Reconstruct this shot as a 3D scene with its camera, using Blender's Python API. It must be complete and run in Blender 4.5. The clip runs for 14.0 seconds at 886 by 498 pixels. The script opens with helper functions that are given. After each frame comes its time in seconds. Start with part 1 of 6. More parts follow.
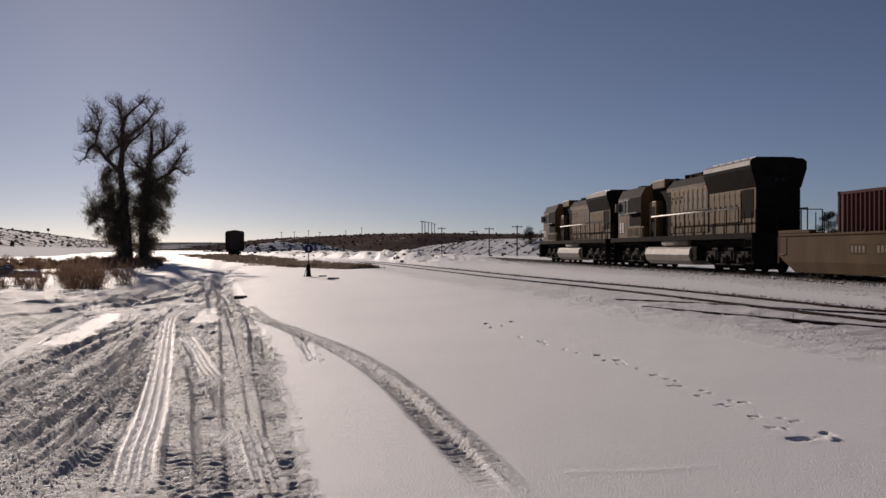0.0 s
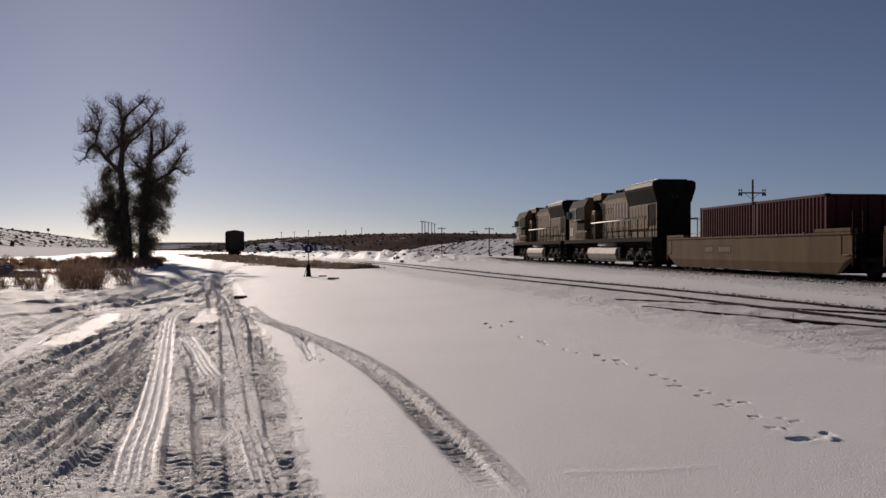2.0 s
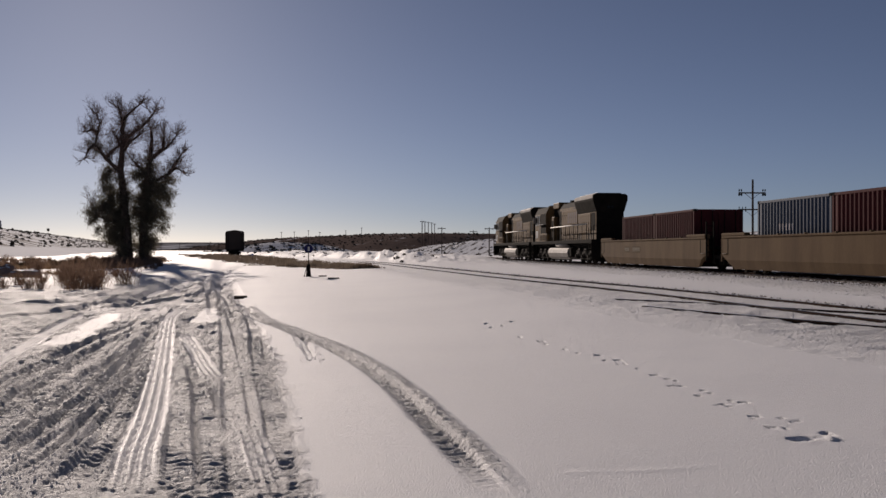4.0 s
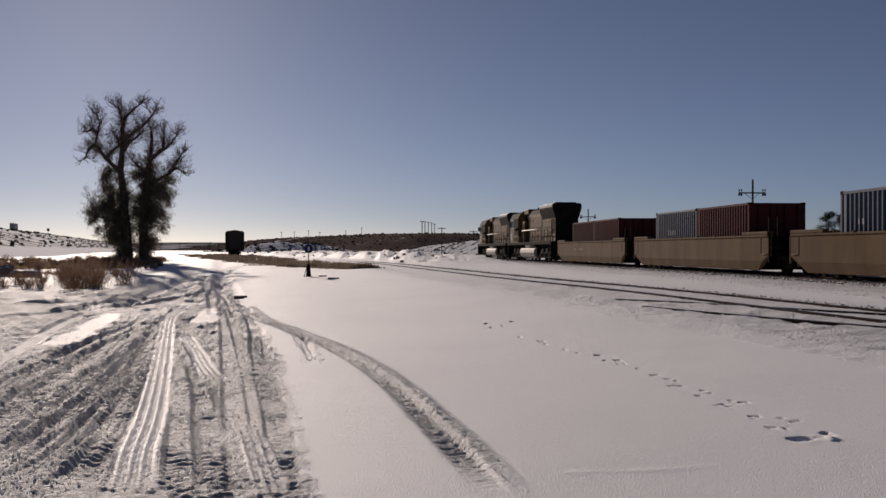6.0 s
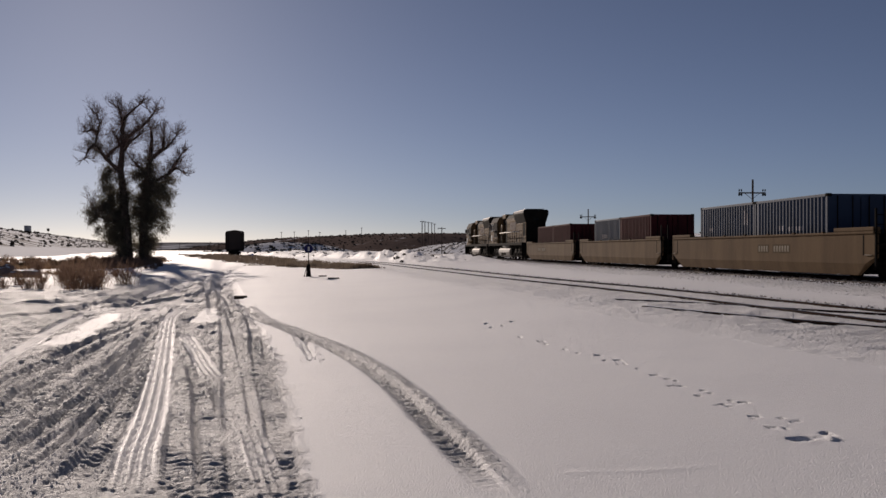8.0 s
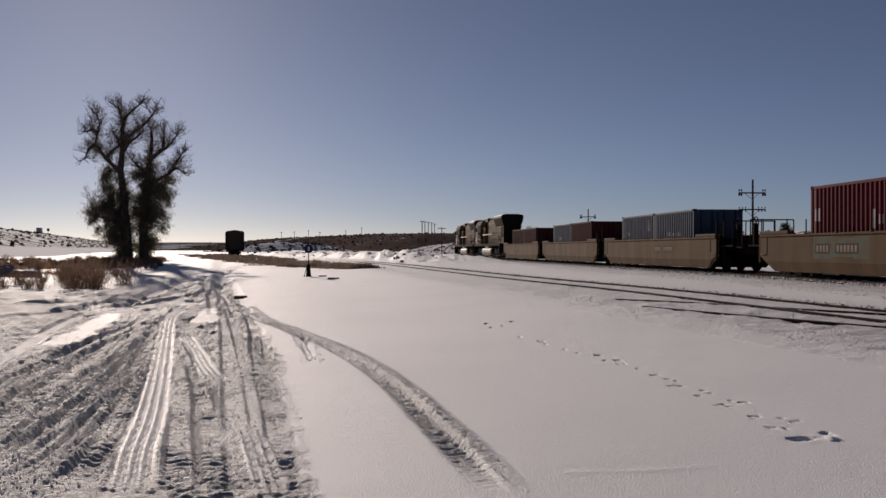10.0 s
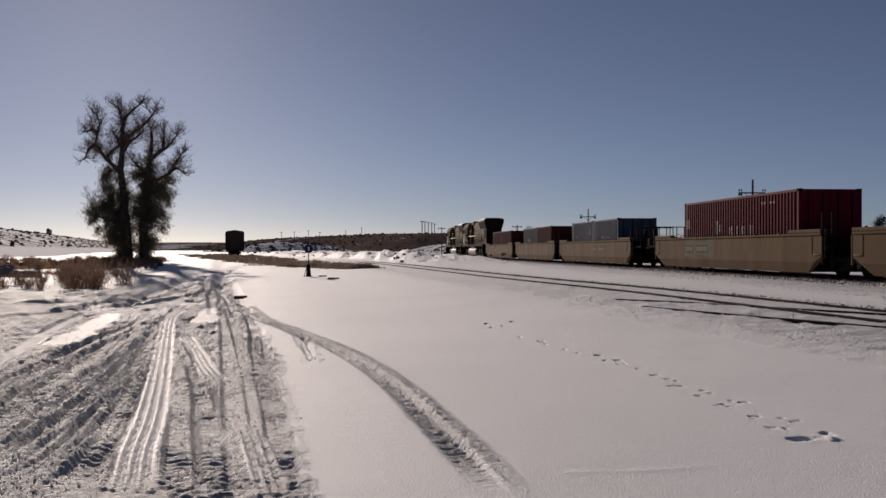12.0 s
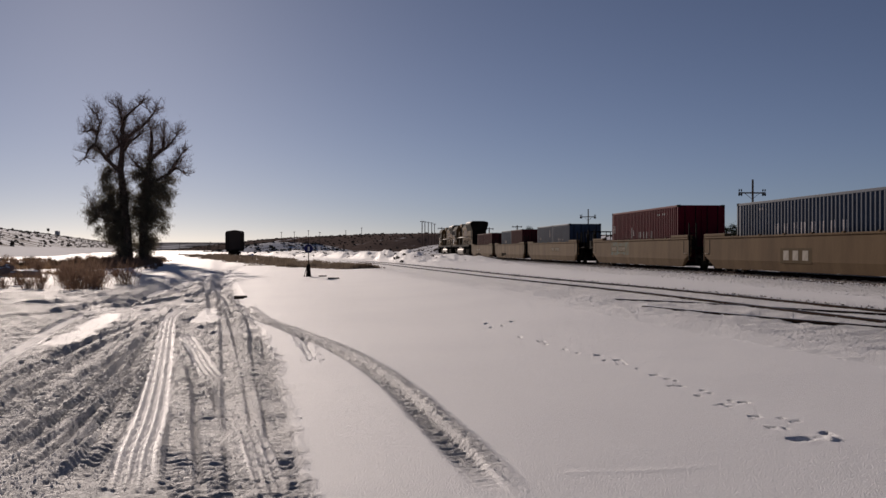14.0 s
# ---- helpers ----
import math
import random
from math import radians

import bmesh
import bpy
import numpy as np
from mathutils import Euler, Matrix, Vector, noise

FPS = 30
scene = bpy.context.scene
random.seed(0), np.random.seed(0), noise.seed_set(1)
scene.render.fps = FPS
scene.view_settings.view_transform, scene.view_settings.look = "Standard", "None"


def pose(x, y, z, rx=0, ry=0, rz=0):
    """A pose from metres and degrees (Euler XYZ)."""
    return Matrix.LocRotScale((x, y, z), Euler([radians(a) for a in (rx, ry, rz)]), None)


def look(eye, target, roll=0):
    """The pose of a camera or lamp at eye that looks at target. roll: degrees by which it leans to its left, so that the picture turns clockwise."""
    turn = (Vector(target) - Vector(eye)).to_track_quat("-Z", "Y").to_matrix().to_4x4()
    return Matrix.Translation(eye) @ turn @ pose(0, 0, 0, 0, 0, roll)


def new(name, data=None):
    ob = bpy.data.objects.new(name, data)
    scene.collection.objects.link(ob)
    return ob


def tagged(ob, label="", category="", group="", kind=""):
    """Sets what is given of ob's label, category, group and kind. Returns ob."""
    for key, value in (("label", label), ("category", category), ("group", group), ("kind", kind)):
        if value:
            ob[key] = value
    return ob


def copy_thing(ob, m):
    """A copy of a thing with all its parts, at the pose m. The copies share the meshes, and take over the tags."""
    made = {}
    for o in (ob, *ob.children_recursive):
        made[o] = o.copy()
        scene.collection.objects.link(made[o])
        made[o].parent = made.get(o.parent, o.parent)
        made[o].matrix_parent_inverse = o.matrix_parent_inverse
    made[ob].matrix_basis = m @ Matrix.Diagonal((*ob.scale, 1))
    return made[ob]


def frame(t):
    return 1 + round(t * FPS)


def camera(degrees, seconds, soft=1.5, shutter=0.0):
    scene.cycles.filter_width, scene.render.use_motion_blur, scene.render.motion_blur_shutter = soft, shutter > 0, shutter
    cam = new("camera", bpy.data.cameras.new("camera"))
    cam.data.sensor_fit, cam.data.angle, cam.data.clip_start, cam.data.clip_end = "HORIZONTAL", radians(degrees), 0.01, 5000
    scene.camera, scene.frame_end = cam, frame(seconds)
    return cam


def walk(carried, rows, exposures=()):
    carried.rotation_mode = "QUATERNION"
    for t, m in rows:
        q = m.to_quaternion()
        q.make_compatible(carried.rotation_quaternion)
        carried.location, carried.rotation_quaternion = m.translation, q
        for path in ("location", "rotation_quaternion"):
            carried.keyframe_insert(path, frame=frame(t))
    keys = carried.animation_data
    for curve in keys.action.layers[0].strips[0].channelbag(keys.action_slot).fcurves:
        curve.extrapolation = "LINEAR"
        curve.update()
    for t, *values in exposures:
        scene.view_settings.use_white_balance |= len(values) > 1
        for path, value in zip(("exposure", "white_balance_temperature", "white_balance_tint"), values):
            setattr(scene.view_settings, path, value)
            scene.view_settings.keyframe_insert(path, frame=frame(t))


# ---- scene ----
# The rail heads of the main line are at z = 0; the camera looks along +y.
EYE = (0.0, 0.0, 0.957)
cam = camera(48.71, 14.0)
walk(cam, [(0.0, pose(*EYE, 90.05)), (14.0, pose(*EYE, 90.05))], exposures=[(0.0, 0.0, 6850, 18), (14.0, 0.0, 6850, 18)])

# ---- light ----
SUN_AZ, SUN_EL = radians(-19.3), radians(15.8)
SUN_DIR = Vector((math.sin(SUN_AZ) * math.cos(SUN_EL), math.cos(SUN_AZ) * math.cos(SUN_EL), math.sin(SUN_EL)))
world = bpy.data.worlds.new("sky")
scene.world = world
world.use_nodes = True
wn = world.node_tree.nodes
sky = wn.new("ShaderNodeTexSky")
sky.sky_type = "NISHITA"
sky.sun_disc = False
sky.sun_elevation, sky.sun_rotation = SUN_EL, SUN_AZ
sky.altitude, sky.air_density, sky.dust_density, sky.ozone_density = 3000, 0.8, 1.9, 1.6
wn["Background"].inputs["Strength"].default_value = 0.0340
cast = wn.new("ShaderNodeMix")          # a slightly violet winter sky
cast.data_type, cast.blend_type = "RGBA", "MULTIPLY"
cast.inputs["Factor"].default_value = 1.0
cast.inputs["B"].default_value = (0.84, 0.935, 1.11, 1)
pale = wn.new("ShaderNodeHueSaturation")
pale.inputs["Saturation"].default_value = 0.8
world.node_tree.links.new(sky.outputs[0], pale.inputs["Color"])
world.node_tree.links.new(pale.outputs[0], cast.inputs["A"])
world.node_tree.links.new(cast.outputs["Result"], wn["Background"].inputs["Color"])
sun = new("sun", bpy.data.lights.new("sun", "SUN"))
sun.data.energy, sun.data.angle, sun.data.color = 3.8, radians(0.53), (1.0, 0.91, 0.80)
sun.matrix_world = look(Vector((0, 0, 60)) + SUN_DIR * 50, Vector((0, 0, 60)))


# ---- materials ----
def material(name, base, rough=0.6, metal=0.0, second=None, scale=4.0, amount=0.5, bump=0.0, fine=60.0, spec=0.1, per_piece=0.0, stretch=None):
    """A surface with two scales of colour variation and a fine relief."""
    m = bpy.data.materials.new(name)
    m.use_nodes = True
    n, l = m.node_tree.nodes, m.node_tree.links
    b = n["Principled BSDF"]
    b.inputs["Roughness"].default_value, b.inputs["Metallic"].default_value = rough, metal
    b.inputs["Specular IOR Level"].default_value = spec
    second = second or tuple(c * 0.6 for c in base)
    co = n.new("ShaderNodeTexCoord")
    src = co.outputs["Object"]
    if stretch:
        mp = n.new("ShaderNodeMapping")
        mp.inputs["Scale"].default_value = stretch
        l.new(src, mp.inputs["Vector"])
        src = mp.outputs[0]
    big, small = n.new("ShaderNodeTexNoise"), n.new("ShaderNodeTexNoise")
    big.inputs["Scale"].default_value, big.inputs["Detail"].default_value = scale, 6
    small.inputs["Scale"].default_value, small.inputs["Detail"].default_value = fine, 3
    l.new(src, big.inputs["Vector"])
    l.new(src, small.inputs["Vector"])
    ramp = n.new("ShaderNodeMapRange")
    ramp.inputs["From Min"].default_value, ramp.inputs["From Max"].default_value = 0.35, 0.7
    ramp.inputs["To Max"].default_value = amount
    l.new(big.outputs["Fac"], ramp.inputs["Value"])
    mix = n.new("ShaderNodeMix")
    mix.data_type = "RGBA"
    mix.inputs["A"].default_value, mix.inputs["B"].default_value = (*base, 1), (*second, 1)
    l.new(ramp.outputs[0], mix.inputs["Factor"])
    hsv = n.new("ShaderNodeHueSaturation")
    val = n.new("ShaderNodeMapRange")
    val.inputs["To Min"].default_value, val.inputs["To Max"].default_value = 0.82, 1.18
    l.new(small.outputs["Fac"], val.inputs["Value"])
    out = val.outputs[0]
    if per_piece:
        geo, add = n.new("ShaderNodeNewGeometry"), n.new("ShaderNodeMath")
        add.operation, add.inputs[1].default_value = "MULTIPLY_ADD", per_piece
        l.new(geo.outputs["Random Per Island"], add.inputs[0])
        l.new(out, add.inputs[2])
        out = add.outputs[0]
    l.new(out, hsv.inputs["Value"])
    l.new(mix.outputs["Result"], hsv.inputs["Color"])
    l.new(hsv.outputs[0], b.inputs["Base Color"])
    if bump:
        bp = n.new("ShaderNodeBump")
        bp.inputs["Strength"].default_value, bp.inputs["Distance"].default_value = bump, 0.02
        l.new(small.outputs["Fac"], bp.inputs["Height"])
        l.new(bp.outputs[0], b.inputs["Normal"])
    return m


SNOW = material("snow", (0.89, 0.89, 0.905), 0.62, 0, (0.83, 0.83, 0.855), 0.35, 0.6, 0.65, 100.0, 0.2)
BALLAST = material("ballast", (0.16, 0.14, 0.125), 0.95, 0, (0.28, 0.25, 0.23), 3.0, 0.8, 0.9, 25.0, per_piece=0.4)
RAIL_RUST = material("rusty_rail", (0.05, 0.03, 0.022), 0.9, 0.0, (0.035, 0.022, 0.017), 3.0, 0.8, 0.3, spec=0.02)
RAIL_HEAD = material("polished_rail_head", (0.55, 0.52, 0.48), 0.25, 1.0, (0.4, 0.36, 0.32), 2.0, 0.5)
TIE = material("tie_wood", (0.09, 0.065, 0.05), 0.9, 0, (0.05, 0.04, 0.03), 5.0, 0.8, 0.6, 40.0)
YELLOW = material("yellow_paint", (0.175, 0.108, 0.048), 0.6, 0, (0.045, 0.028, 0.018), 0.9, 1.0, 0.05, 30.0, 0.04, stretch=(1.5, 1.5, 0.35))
# Dark steel; its near-black also stands for shade on hood end and radiator.
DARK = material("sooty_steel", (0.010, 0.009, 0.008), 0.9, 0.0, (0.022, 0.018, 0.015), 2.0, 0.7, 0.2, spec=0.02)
SILVER = material("silver_paint", (0.24, 0.22, 0.20), 0.5, 0.2, (0.15, 0.13, 0.11), 2.2, 0.8, 0.1)
HANDRAIL = material("pale_handrail_paint", (0.72, 0.68, 0.60), 0.5, 0, (0.5, 0.45, 0.38), 2.0, 0.5)
GLASS = material("dark_glass", (0.012, 0.014, 0.016), 0.18, 0, (0.03, 0.03, 0.03), 2.0, 0.4)
WELL = material("tan_well_paint", (0.138, 0.092, 0.053), 0.85, 0, (0.08, 0.05, 0.03), 0.9, 0.75, 0.1, 20.0, 0.04, stretch=(1.0, 1.5, 0.3))
RED = material("red_container_paint", (0.105, 0.006, 0.017), 0.7, 0, (0.07, 0.006, 0.012), 0.8, 0.7, 0.05, 60.0, 0.05)
MAROON = material("maroon_container_paint", (0.075, 0.018, 0.02), 0.75, 0, (0.05, 0.015, 0.016), 0.8, 0.7, 0.05, 60.0, 0.04)
BLUE = material("blue_container_paint", (0.038, 0.058, 0.098), 0.65, 0, (0.026, 0.038, 0.062), 0.8, 0.7, 0.05)
BOXCAR = material("boxcar_paint", (0.055, 0.04, 0.035), 0.7, 0, (0.035, 0.03, 0.028), 1.0, 0.7, 0.1)
WHITE = material("white_paint", (0.78, 0.78, 0.76), 0.55, 0, (0.6, 0.6, 0.58), 3.0, 0.5)
BARK = material("cottonwood_bark", (0.10, 0.075, 0.06), 0.95, 0, (0.05, 0.04, 0.035), 3.0, 0.8, 0.8, 18.0, stretch=(2, 2, 0.4))
TWIG = material("bare_twigs", (0.22, 0.155, 0.13), 0.9, 0, (0.14, 0.10, 0.085), 1.0, 0.7)
LEAVES = material("dull_green_growth", (0.15, 0.135, 0.10), 0.85, 0, (0.09, 0.08, 0.062), 0.8, 0.8, per_piece=0.3)
GRASS = material("dry_grass", (0.25, 0.18, 0.12), 0.9, 0, (0.17, 0.10, 0.055), 0.6, 0.9, per_piece=0.4)
WILLOW = material("red_brown_brush", (0.21, 0.145, 0.11), 0.9, 0, (0.14, 0.085, 0.055), 0.6, 0.9, per_piece=0.4)
ROCK = material("sandstone_rock", (0.36, 0.25, 0.20), 0.9, 0, (0.22, 0.15, 0.12), 2.0, 0.8, 0.7, 12.0)
POLE = material("weathered_pole_wood", (0.08, 0.06, 0.05), 0.9, 0, (0.05, 0.04, 0.035), 2.0, 0.7, 0.3, 30.0)
SAGE = material("sagebrush", (0.075, 0.062, 0.045), 0.95, 0, (0.045, 0.037, 0.03), 0.05, 0.8, per_piece=0.4)
BLUE_SIGN = material("blue_target_paint", (0.03, 0.03, 0.11), 0.6, 0, (0.02, 0.02, 0.07), 6.0, 0.6)


def packed_gloss(m):
    """Snow pressed by tyres is smoother and shinier."""
    n, l = m.node_tree.nodes, m.node_tree.links
    at = n.new("ShaderNodeAttribute")
    at.attribute_name = "packed"
    for socket, lo, hi in (("Roughness", 0.70, 0.56), ("Specular IOR Level", 0.45, 0.45)):
        r = n.new("ShaderNodeMapRange")
        r.inputs["To Min"].default_value, r.inputs["To Max"].default_value = lo, hi
        l.new(at.outputs["Fac"], r.inputs["Value"])
        l.new(r.outputs[0], n["Principled BSDF"].inputs[socket])


def loose_relief(m):
    """Crumbled snow: a coarser relief where wheels have broken the crust."""
    n, l = m.node_tree.nodes, m.node_tree.links
    b = n["Principled BSDF"]
    at, co, tex, mul, bp = n.new("ShaderNodeAttribute"), n.new("ShaderNodeTexCoord"), n.new("ShaderNodeTexNoise"), n.new("ShaderNodeMath"), n.new("ShaderNodeBump")
    at.attribute_name = "loose"
    tex.inputs["Scale"].default_value, tex.inputs["Detail"].default_value, tex.inputs["Roughness"].default_value = 15.0, 7, 0.78
    l.new(co.outputs["Object"], tex.inputs["Vector"])
    mul.operation = "MULTIPLY"
    l.new(at.outputs["Fac"], mul.inputs[0])
    l.new(tex.outputs["Fac"], mul.inputs[1])
    bp.inputs["Strength"].default_value, bp.inputs["Distance"].default_value = 1.0, 0.105
    l.new(mul.outputs[0], bp.inputs["Height"])
    clod, size = n.new("ShaderNodeTexVoronoi"), n.new("ShaderNodeMath")
    clod.feature, clod.inputs["Scale"].default_value, clod.inputs["Randomness"].default_value = "SMOOTH_F1", 24.0, 1.0
    l.new(co.outputs["Object"], clod.inputs["Vector"])
    size.operation, size.inputs[1].default_value = "MULTIPLY", -1.0
    l.new(clod.outputs["Distance"], size.inputs[0])
    gate, bp2 = n.new("ShaderNodeMath"), n.new("ShaderNodeBump")
    gate.operation = "MULTIPLY"
    l.new(size.outputs[0], gate.inputs[0])
    l.new(at.outputs["Fac"], gate.inputs[1])
    bp2.inputs["Strength"].default_value, bp2.inputs["Distance"].default_value = 1.0, 0.06
    l.new(gate.outputs[0], bp2.inputs["Height"])
    l.new(b.inputs["Normal"].links[0].from_socket, bp2.inputs["Normal"])
    l.new(bp2.outputs[0], bp.inputs["Normal"])
    l.new(bp.outputs[0], b.inputs["Normal"])


packed_gloss(SNOW)
loose_relief(SNOW)


def thin(m, share):
    """Lets light through thin blades and leaves."""
    n, l = m.node_tree.nodes, m.node_tree.links
    b, out = n["Principled BSDF"], n["Material Output"]
    tr, mix = n.new("ShaderNodeBsdfTranslucent"), n.new("ShaderNodeMixShader")
    l.new(b.inputs["Base Color"].links[0].from_socket, tr.inputs["Color"])
    mix.inputs[0].default_value = share
    l.new(b.outputs[0], mix.inputs[1])
    l.new(tr.outputs[0], mix.inputs[2])
    l.new(mix.outputs[0], out.inputs["Surface"])


SNOW_CRUMB = material("crumbled_snow", (0.9, 0.9, 0.91), 0.7, 0, (0.84, 0.84, 0.86), 3.0, 0.6)
thin(SNOW_CRUMB, 0.55)
thin(GRASS, 0.5)
thin(WILLOW, 0.4)
thin(LEAVES, 0.5)


# ---- building helpers ----
def part(name, bm, mat, parent=None, label="", smooth=False, m=None):
    """Links a bmesh as one mesh object, under a thing or part if given."""
    me = bpy.data.meshes.new(name)
    bmesh.ops.recalc_face_normals(bm, faces=bm.faces)
    bm.to_mesh(me)
    bm.free()
    for mt in (mat if isinstance(mat, (list, tuple)) else [mat]):
        me.materials.append(mt)
    if smooth:
        me.polygons.foreach_set("use_smooth", [True] * len(me.polygons))
    ob = new(name, me)
    if parent:
        ob.parent = parent
    if m is not None:
        ob.matrix_basis = m
    if label:
        tagged(ob, label)
    return ob


def twin(ob, m, parent=None):
    """Another object on the same mesh."""
    o = new(ob.name.split(".")[0], ob.data)
    o.parent = parent or ob.parent
    o.matrix_basis = m
    return o


def box(bm, x0, x1, y0, y1, z0, z1, bevel=0.0, m=None):
    vs = [bm.verts.new(v) for v in ((x0, y0, z0), (x1, y0, z0), (x1, y1, z0), (x0, y1, z0), (x0, y0, z1), (x1, y0, z1), (x1, y1, z1), (x0, y1, z1))]
    fs = [bm.faces.new([vs[i] for i in f]) for f in ((0, 3, 2, 1), (4, 5, 6, 7), (0, 1, 5, 4), (1, 2, 6, 5), (2, 3, 7, 6), (3, 0, 4, 7))]
    if bevel:
        es = list({e for f in fs for e in f.edges})
        r = bmesh.ops.bevel(bm, geom=es, offset=bevel, segments=2, affect="EDGES", profile=0.5)
        vs = r["verts"]
    if m is not None:
        bmesh.ops.transform(bm, matrix=m, verts=list({v for v in vs}))
    return bm


SAME = {}


def each(name, boxes, mat, parent, label="", bevel=0.0):
    """One object for every box (x0, x1, y0, y1, z0, z1); alike ones share a mesh."""
    for x0, x1, y0, y1, z0, z1 in boxes:
        x0, x1, y0, y1 = min(x0, x1), max(x0, x1), min(y0, y1), max(y0, y1)
        size = (round(x1 - x0, 4), round(y1 - y0, 4), round(z1 - z0, 4))
        key = (name, mat.name, size)
        if key not in SAME:
            bm = box(bmesh.new(), -size[0] / 2, size[0] / 2, -size[1] / 2, size[1] / 2, -size[2] / 2, size[2] / 2, bevel)
            me = bpy.data.meshes.new(name)
            bmesh.ops.recalc_face_normals(bm, faces=bm.faces)
            bm.to_mesh(me)
            bm.free()
            me.materials.append(mat)
            SAME[key] = me
        ob = new(name, SAME[key])
        ob.parent = parent
        ob.matrix_basis = pose((x0 + x1) / 2, (y0 + y1) / 2, (z0 + z1) / 2)
        if label:
            tagged(ob, label)


def prism(bm, profile, y0, y1, inset=0.0):
    """A profile of (x, z) points drawn out along y."""
    a = [bm.verts.new((x, y0, z)) for x, z in profile]
    b = [bm.verts.new((x, y1, z)) for x, z in profile]
    n = len(profile)
    bm.faces.new(a[::-1])
    bm.faces.new(b)
    for i in range(n):
        bm.faces.new((a[i], a[(i + 1) % n], b[(i + 1) % n], b[i]))
    return bm


def tube(bm, p, q, r, r2=None, sides=8):
    """A round bar from p to q."""
    p, q = Vector(p), Vector(q)
    d = q - p
    m = Matrix.Translation((p + q) / 2) @ d.to_track_quat("Z", "Y").to_matrix().to_4x4()
    bmesh.ops.create_cone(bm, cap_ends=True, segments=sides, radius1=r, radius2=r if r2 is None else r2, depth=d.length, matrix=m)
    return bm


def lathe(bm, profile, sides=16, m=Matrix()):
    """A profile of (radius, height) turned about z."""
    rings = [[bm.verts.new(m @ Vector((r * math.cos(a), r * math.sin(a), z))) for a in (2 * math.pi * k / sides for k in range(sides))] for r, z in profile]
    for a, b in zip(rings, rings[1:]):
        for k in range(sides):
            bm.faces.new((a[k], a[(k + 1) % sides], b[(k + 1) % sides], b[k]))
    bm.faces.new(rings[0][::-1])
    bm.faces.new(rings[-1])
    return bm


def raw(name, verts, faces, mat, parent=None, smooth=False):
    me = bpy.data.meshes.new(name)
    me.from_pydata(verts, [], faces)
    me.materials.append(mat)
    if smooth:
        me.polygons.foreach_set("use_smooth", [True] * len(me.polygons))
    ob = new(name, me)
    if parent:
        ob.parent = parent
    return ob


def smooth01(v, a, b):
    t = np.clip((v - a) / (b - a), 0, 1)
    return t * t * (3 - 2 * t)


LATTICE = np.random.RandomState(7).rand(256, 256)


def relief(x, y, size, octaves=3):
    """Smooth value noise in -1..1 over arrays."""
    out, amp, total = 0.0, 1.0, 0.0
    for k in range(octaves):
        u, v = x / size + 17.3 * k, y / size + 5.1 * k
        i, j = np.floor(u).astype(int), np.floor(v).astype(int)
        fu, fv = u - i, v - j
        fu, fv = fu * fu * (3 - 2 * fu), fv * fv * (3 - 2 * fv)
        a, b = LATTICE[i % 256, j % 256], LATTICE[(i + 1) % 256, j % 256]
        c, d = LATTICE[i % 256, (j + 1) % 256], LATTICE[(i + 1) % 256, (j + 1) % 256]
        out = out + amp * ((a * (1 - fu) + b * fu) * (1 - fv) + (c * (1 - fu) + d * fu) * fv - 0.5) * 2
        total, amp, size = total + amp, amp * 0.5, size * 0.5
    return out / total


# ---- the lines ----
TURN = 0.0985                     # the main line bears left by this angle
START = (13.86, 40.38)            # the second locomotive's rear, at the start


def along(s, lat=0.0):
    """A place on the main line, s metres ahead of START and lat metres to its right."""
    return (START[0] - s * math.sin(TURN) + lat * math.cos(TURN), START[1] + s * math.cos(TURN) + lat * math.sin(TURN))


SIDING = ((-60.0, 21.0), (0.0, 10.2), (16.8, 6.91), (22.5, 5.98), (27.3, 5.10), (31.3, 4.19), (37.4, 2.88), (46.5, 1.16), (60.6, -1.41), (77.5, -4.7), (92.0, -8.4), (120.0, -17.0), (173.0, -36.8))


def siding_x(y):
    """The siding's centre at a depth y: a smooth line through its stations."""
    ys, xs = np.array([p[0] for p in SIDING]), np.array([p[1] for p in SIDING])
    sl = np.gradient(xs, ys)
    y = np.asarray(y, float)
    i = np.clip(np.searchsorted(ys, y) - 1, 0, len(ys) - 2)
    h = ys[i + 1] - ys[i]
    t = np.clip((y - ys[i]) / h, 0, 1)
    return (2 * t**3 - 3 * t**2 + 1) * xs[i] + (t**3 - 2 * t**2 + t) * h * sl[i] + (3 * t**2 - 2 * t**3) * xs[i + 1] + (t**3 - t**2) * h * sl[i + 1]


def base_height(x, y):
    """The lie of the land, without ruts."""
    x, y = np.asarray(x, float), np.asarray(y, float)
    d = siding_x(np.clip(y, -60, 173)) - x
    z = -0.10 - 0.30 * smooth01(d, 1.5, 8.0) * (1 - smooth01(y, 35, 100)) - 0.08 * np.exp(-((d / 3.0) ** 4)) * (1 - smooth01(y, 80, 112))
    lat = (x - START[0]) * math.cos(TURN) + (y - START[1]) * math.sin(TURN)
    z = z - 0.25 * smooth01(lat, 2.2, 4.0) - 0.5 * smooth01(lat, 8, 25)
    return z + 0.05 * relief(x, y, 9.0, 2) * smooth01(np.abs(lat), 2, 5) * smooth01(np.abs(d), 1.5, 4) + 0.25 * relief(x, y, 70.0, 2) * smooth01(np.hypot(x, y), 60, 200) * smooth01(np.abs(lat), 6, 25)


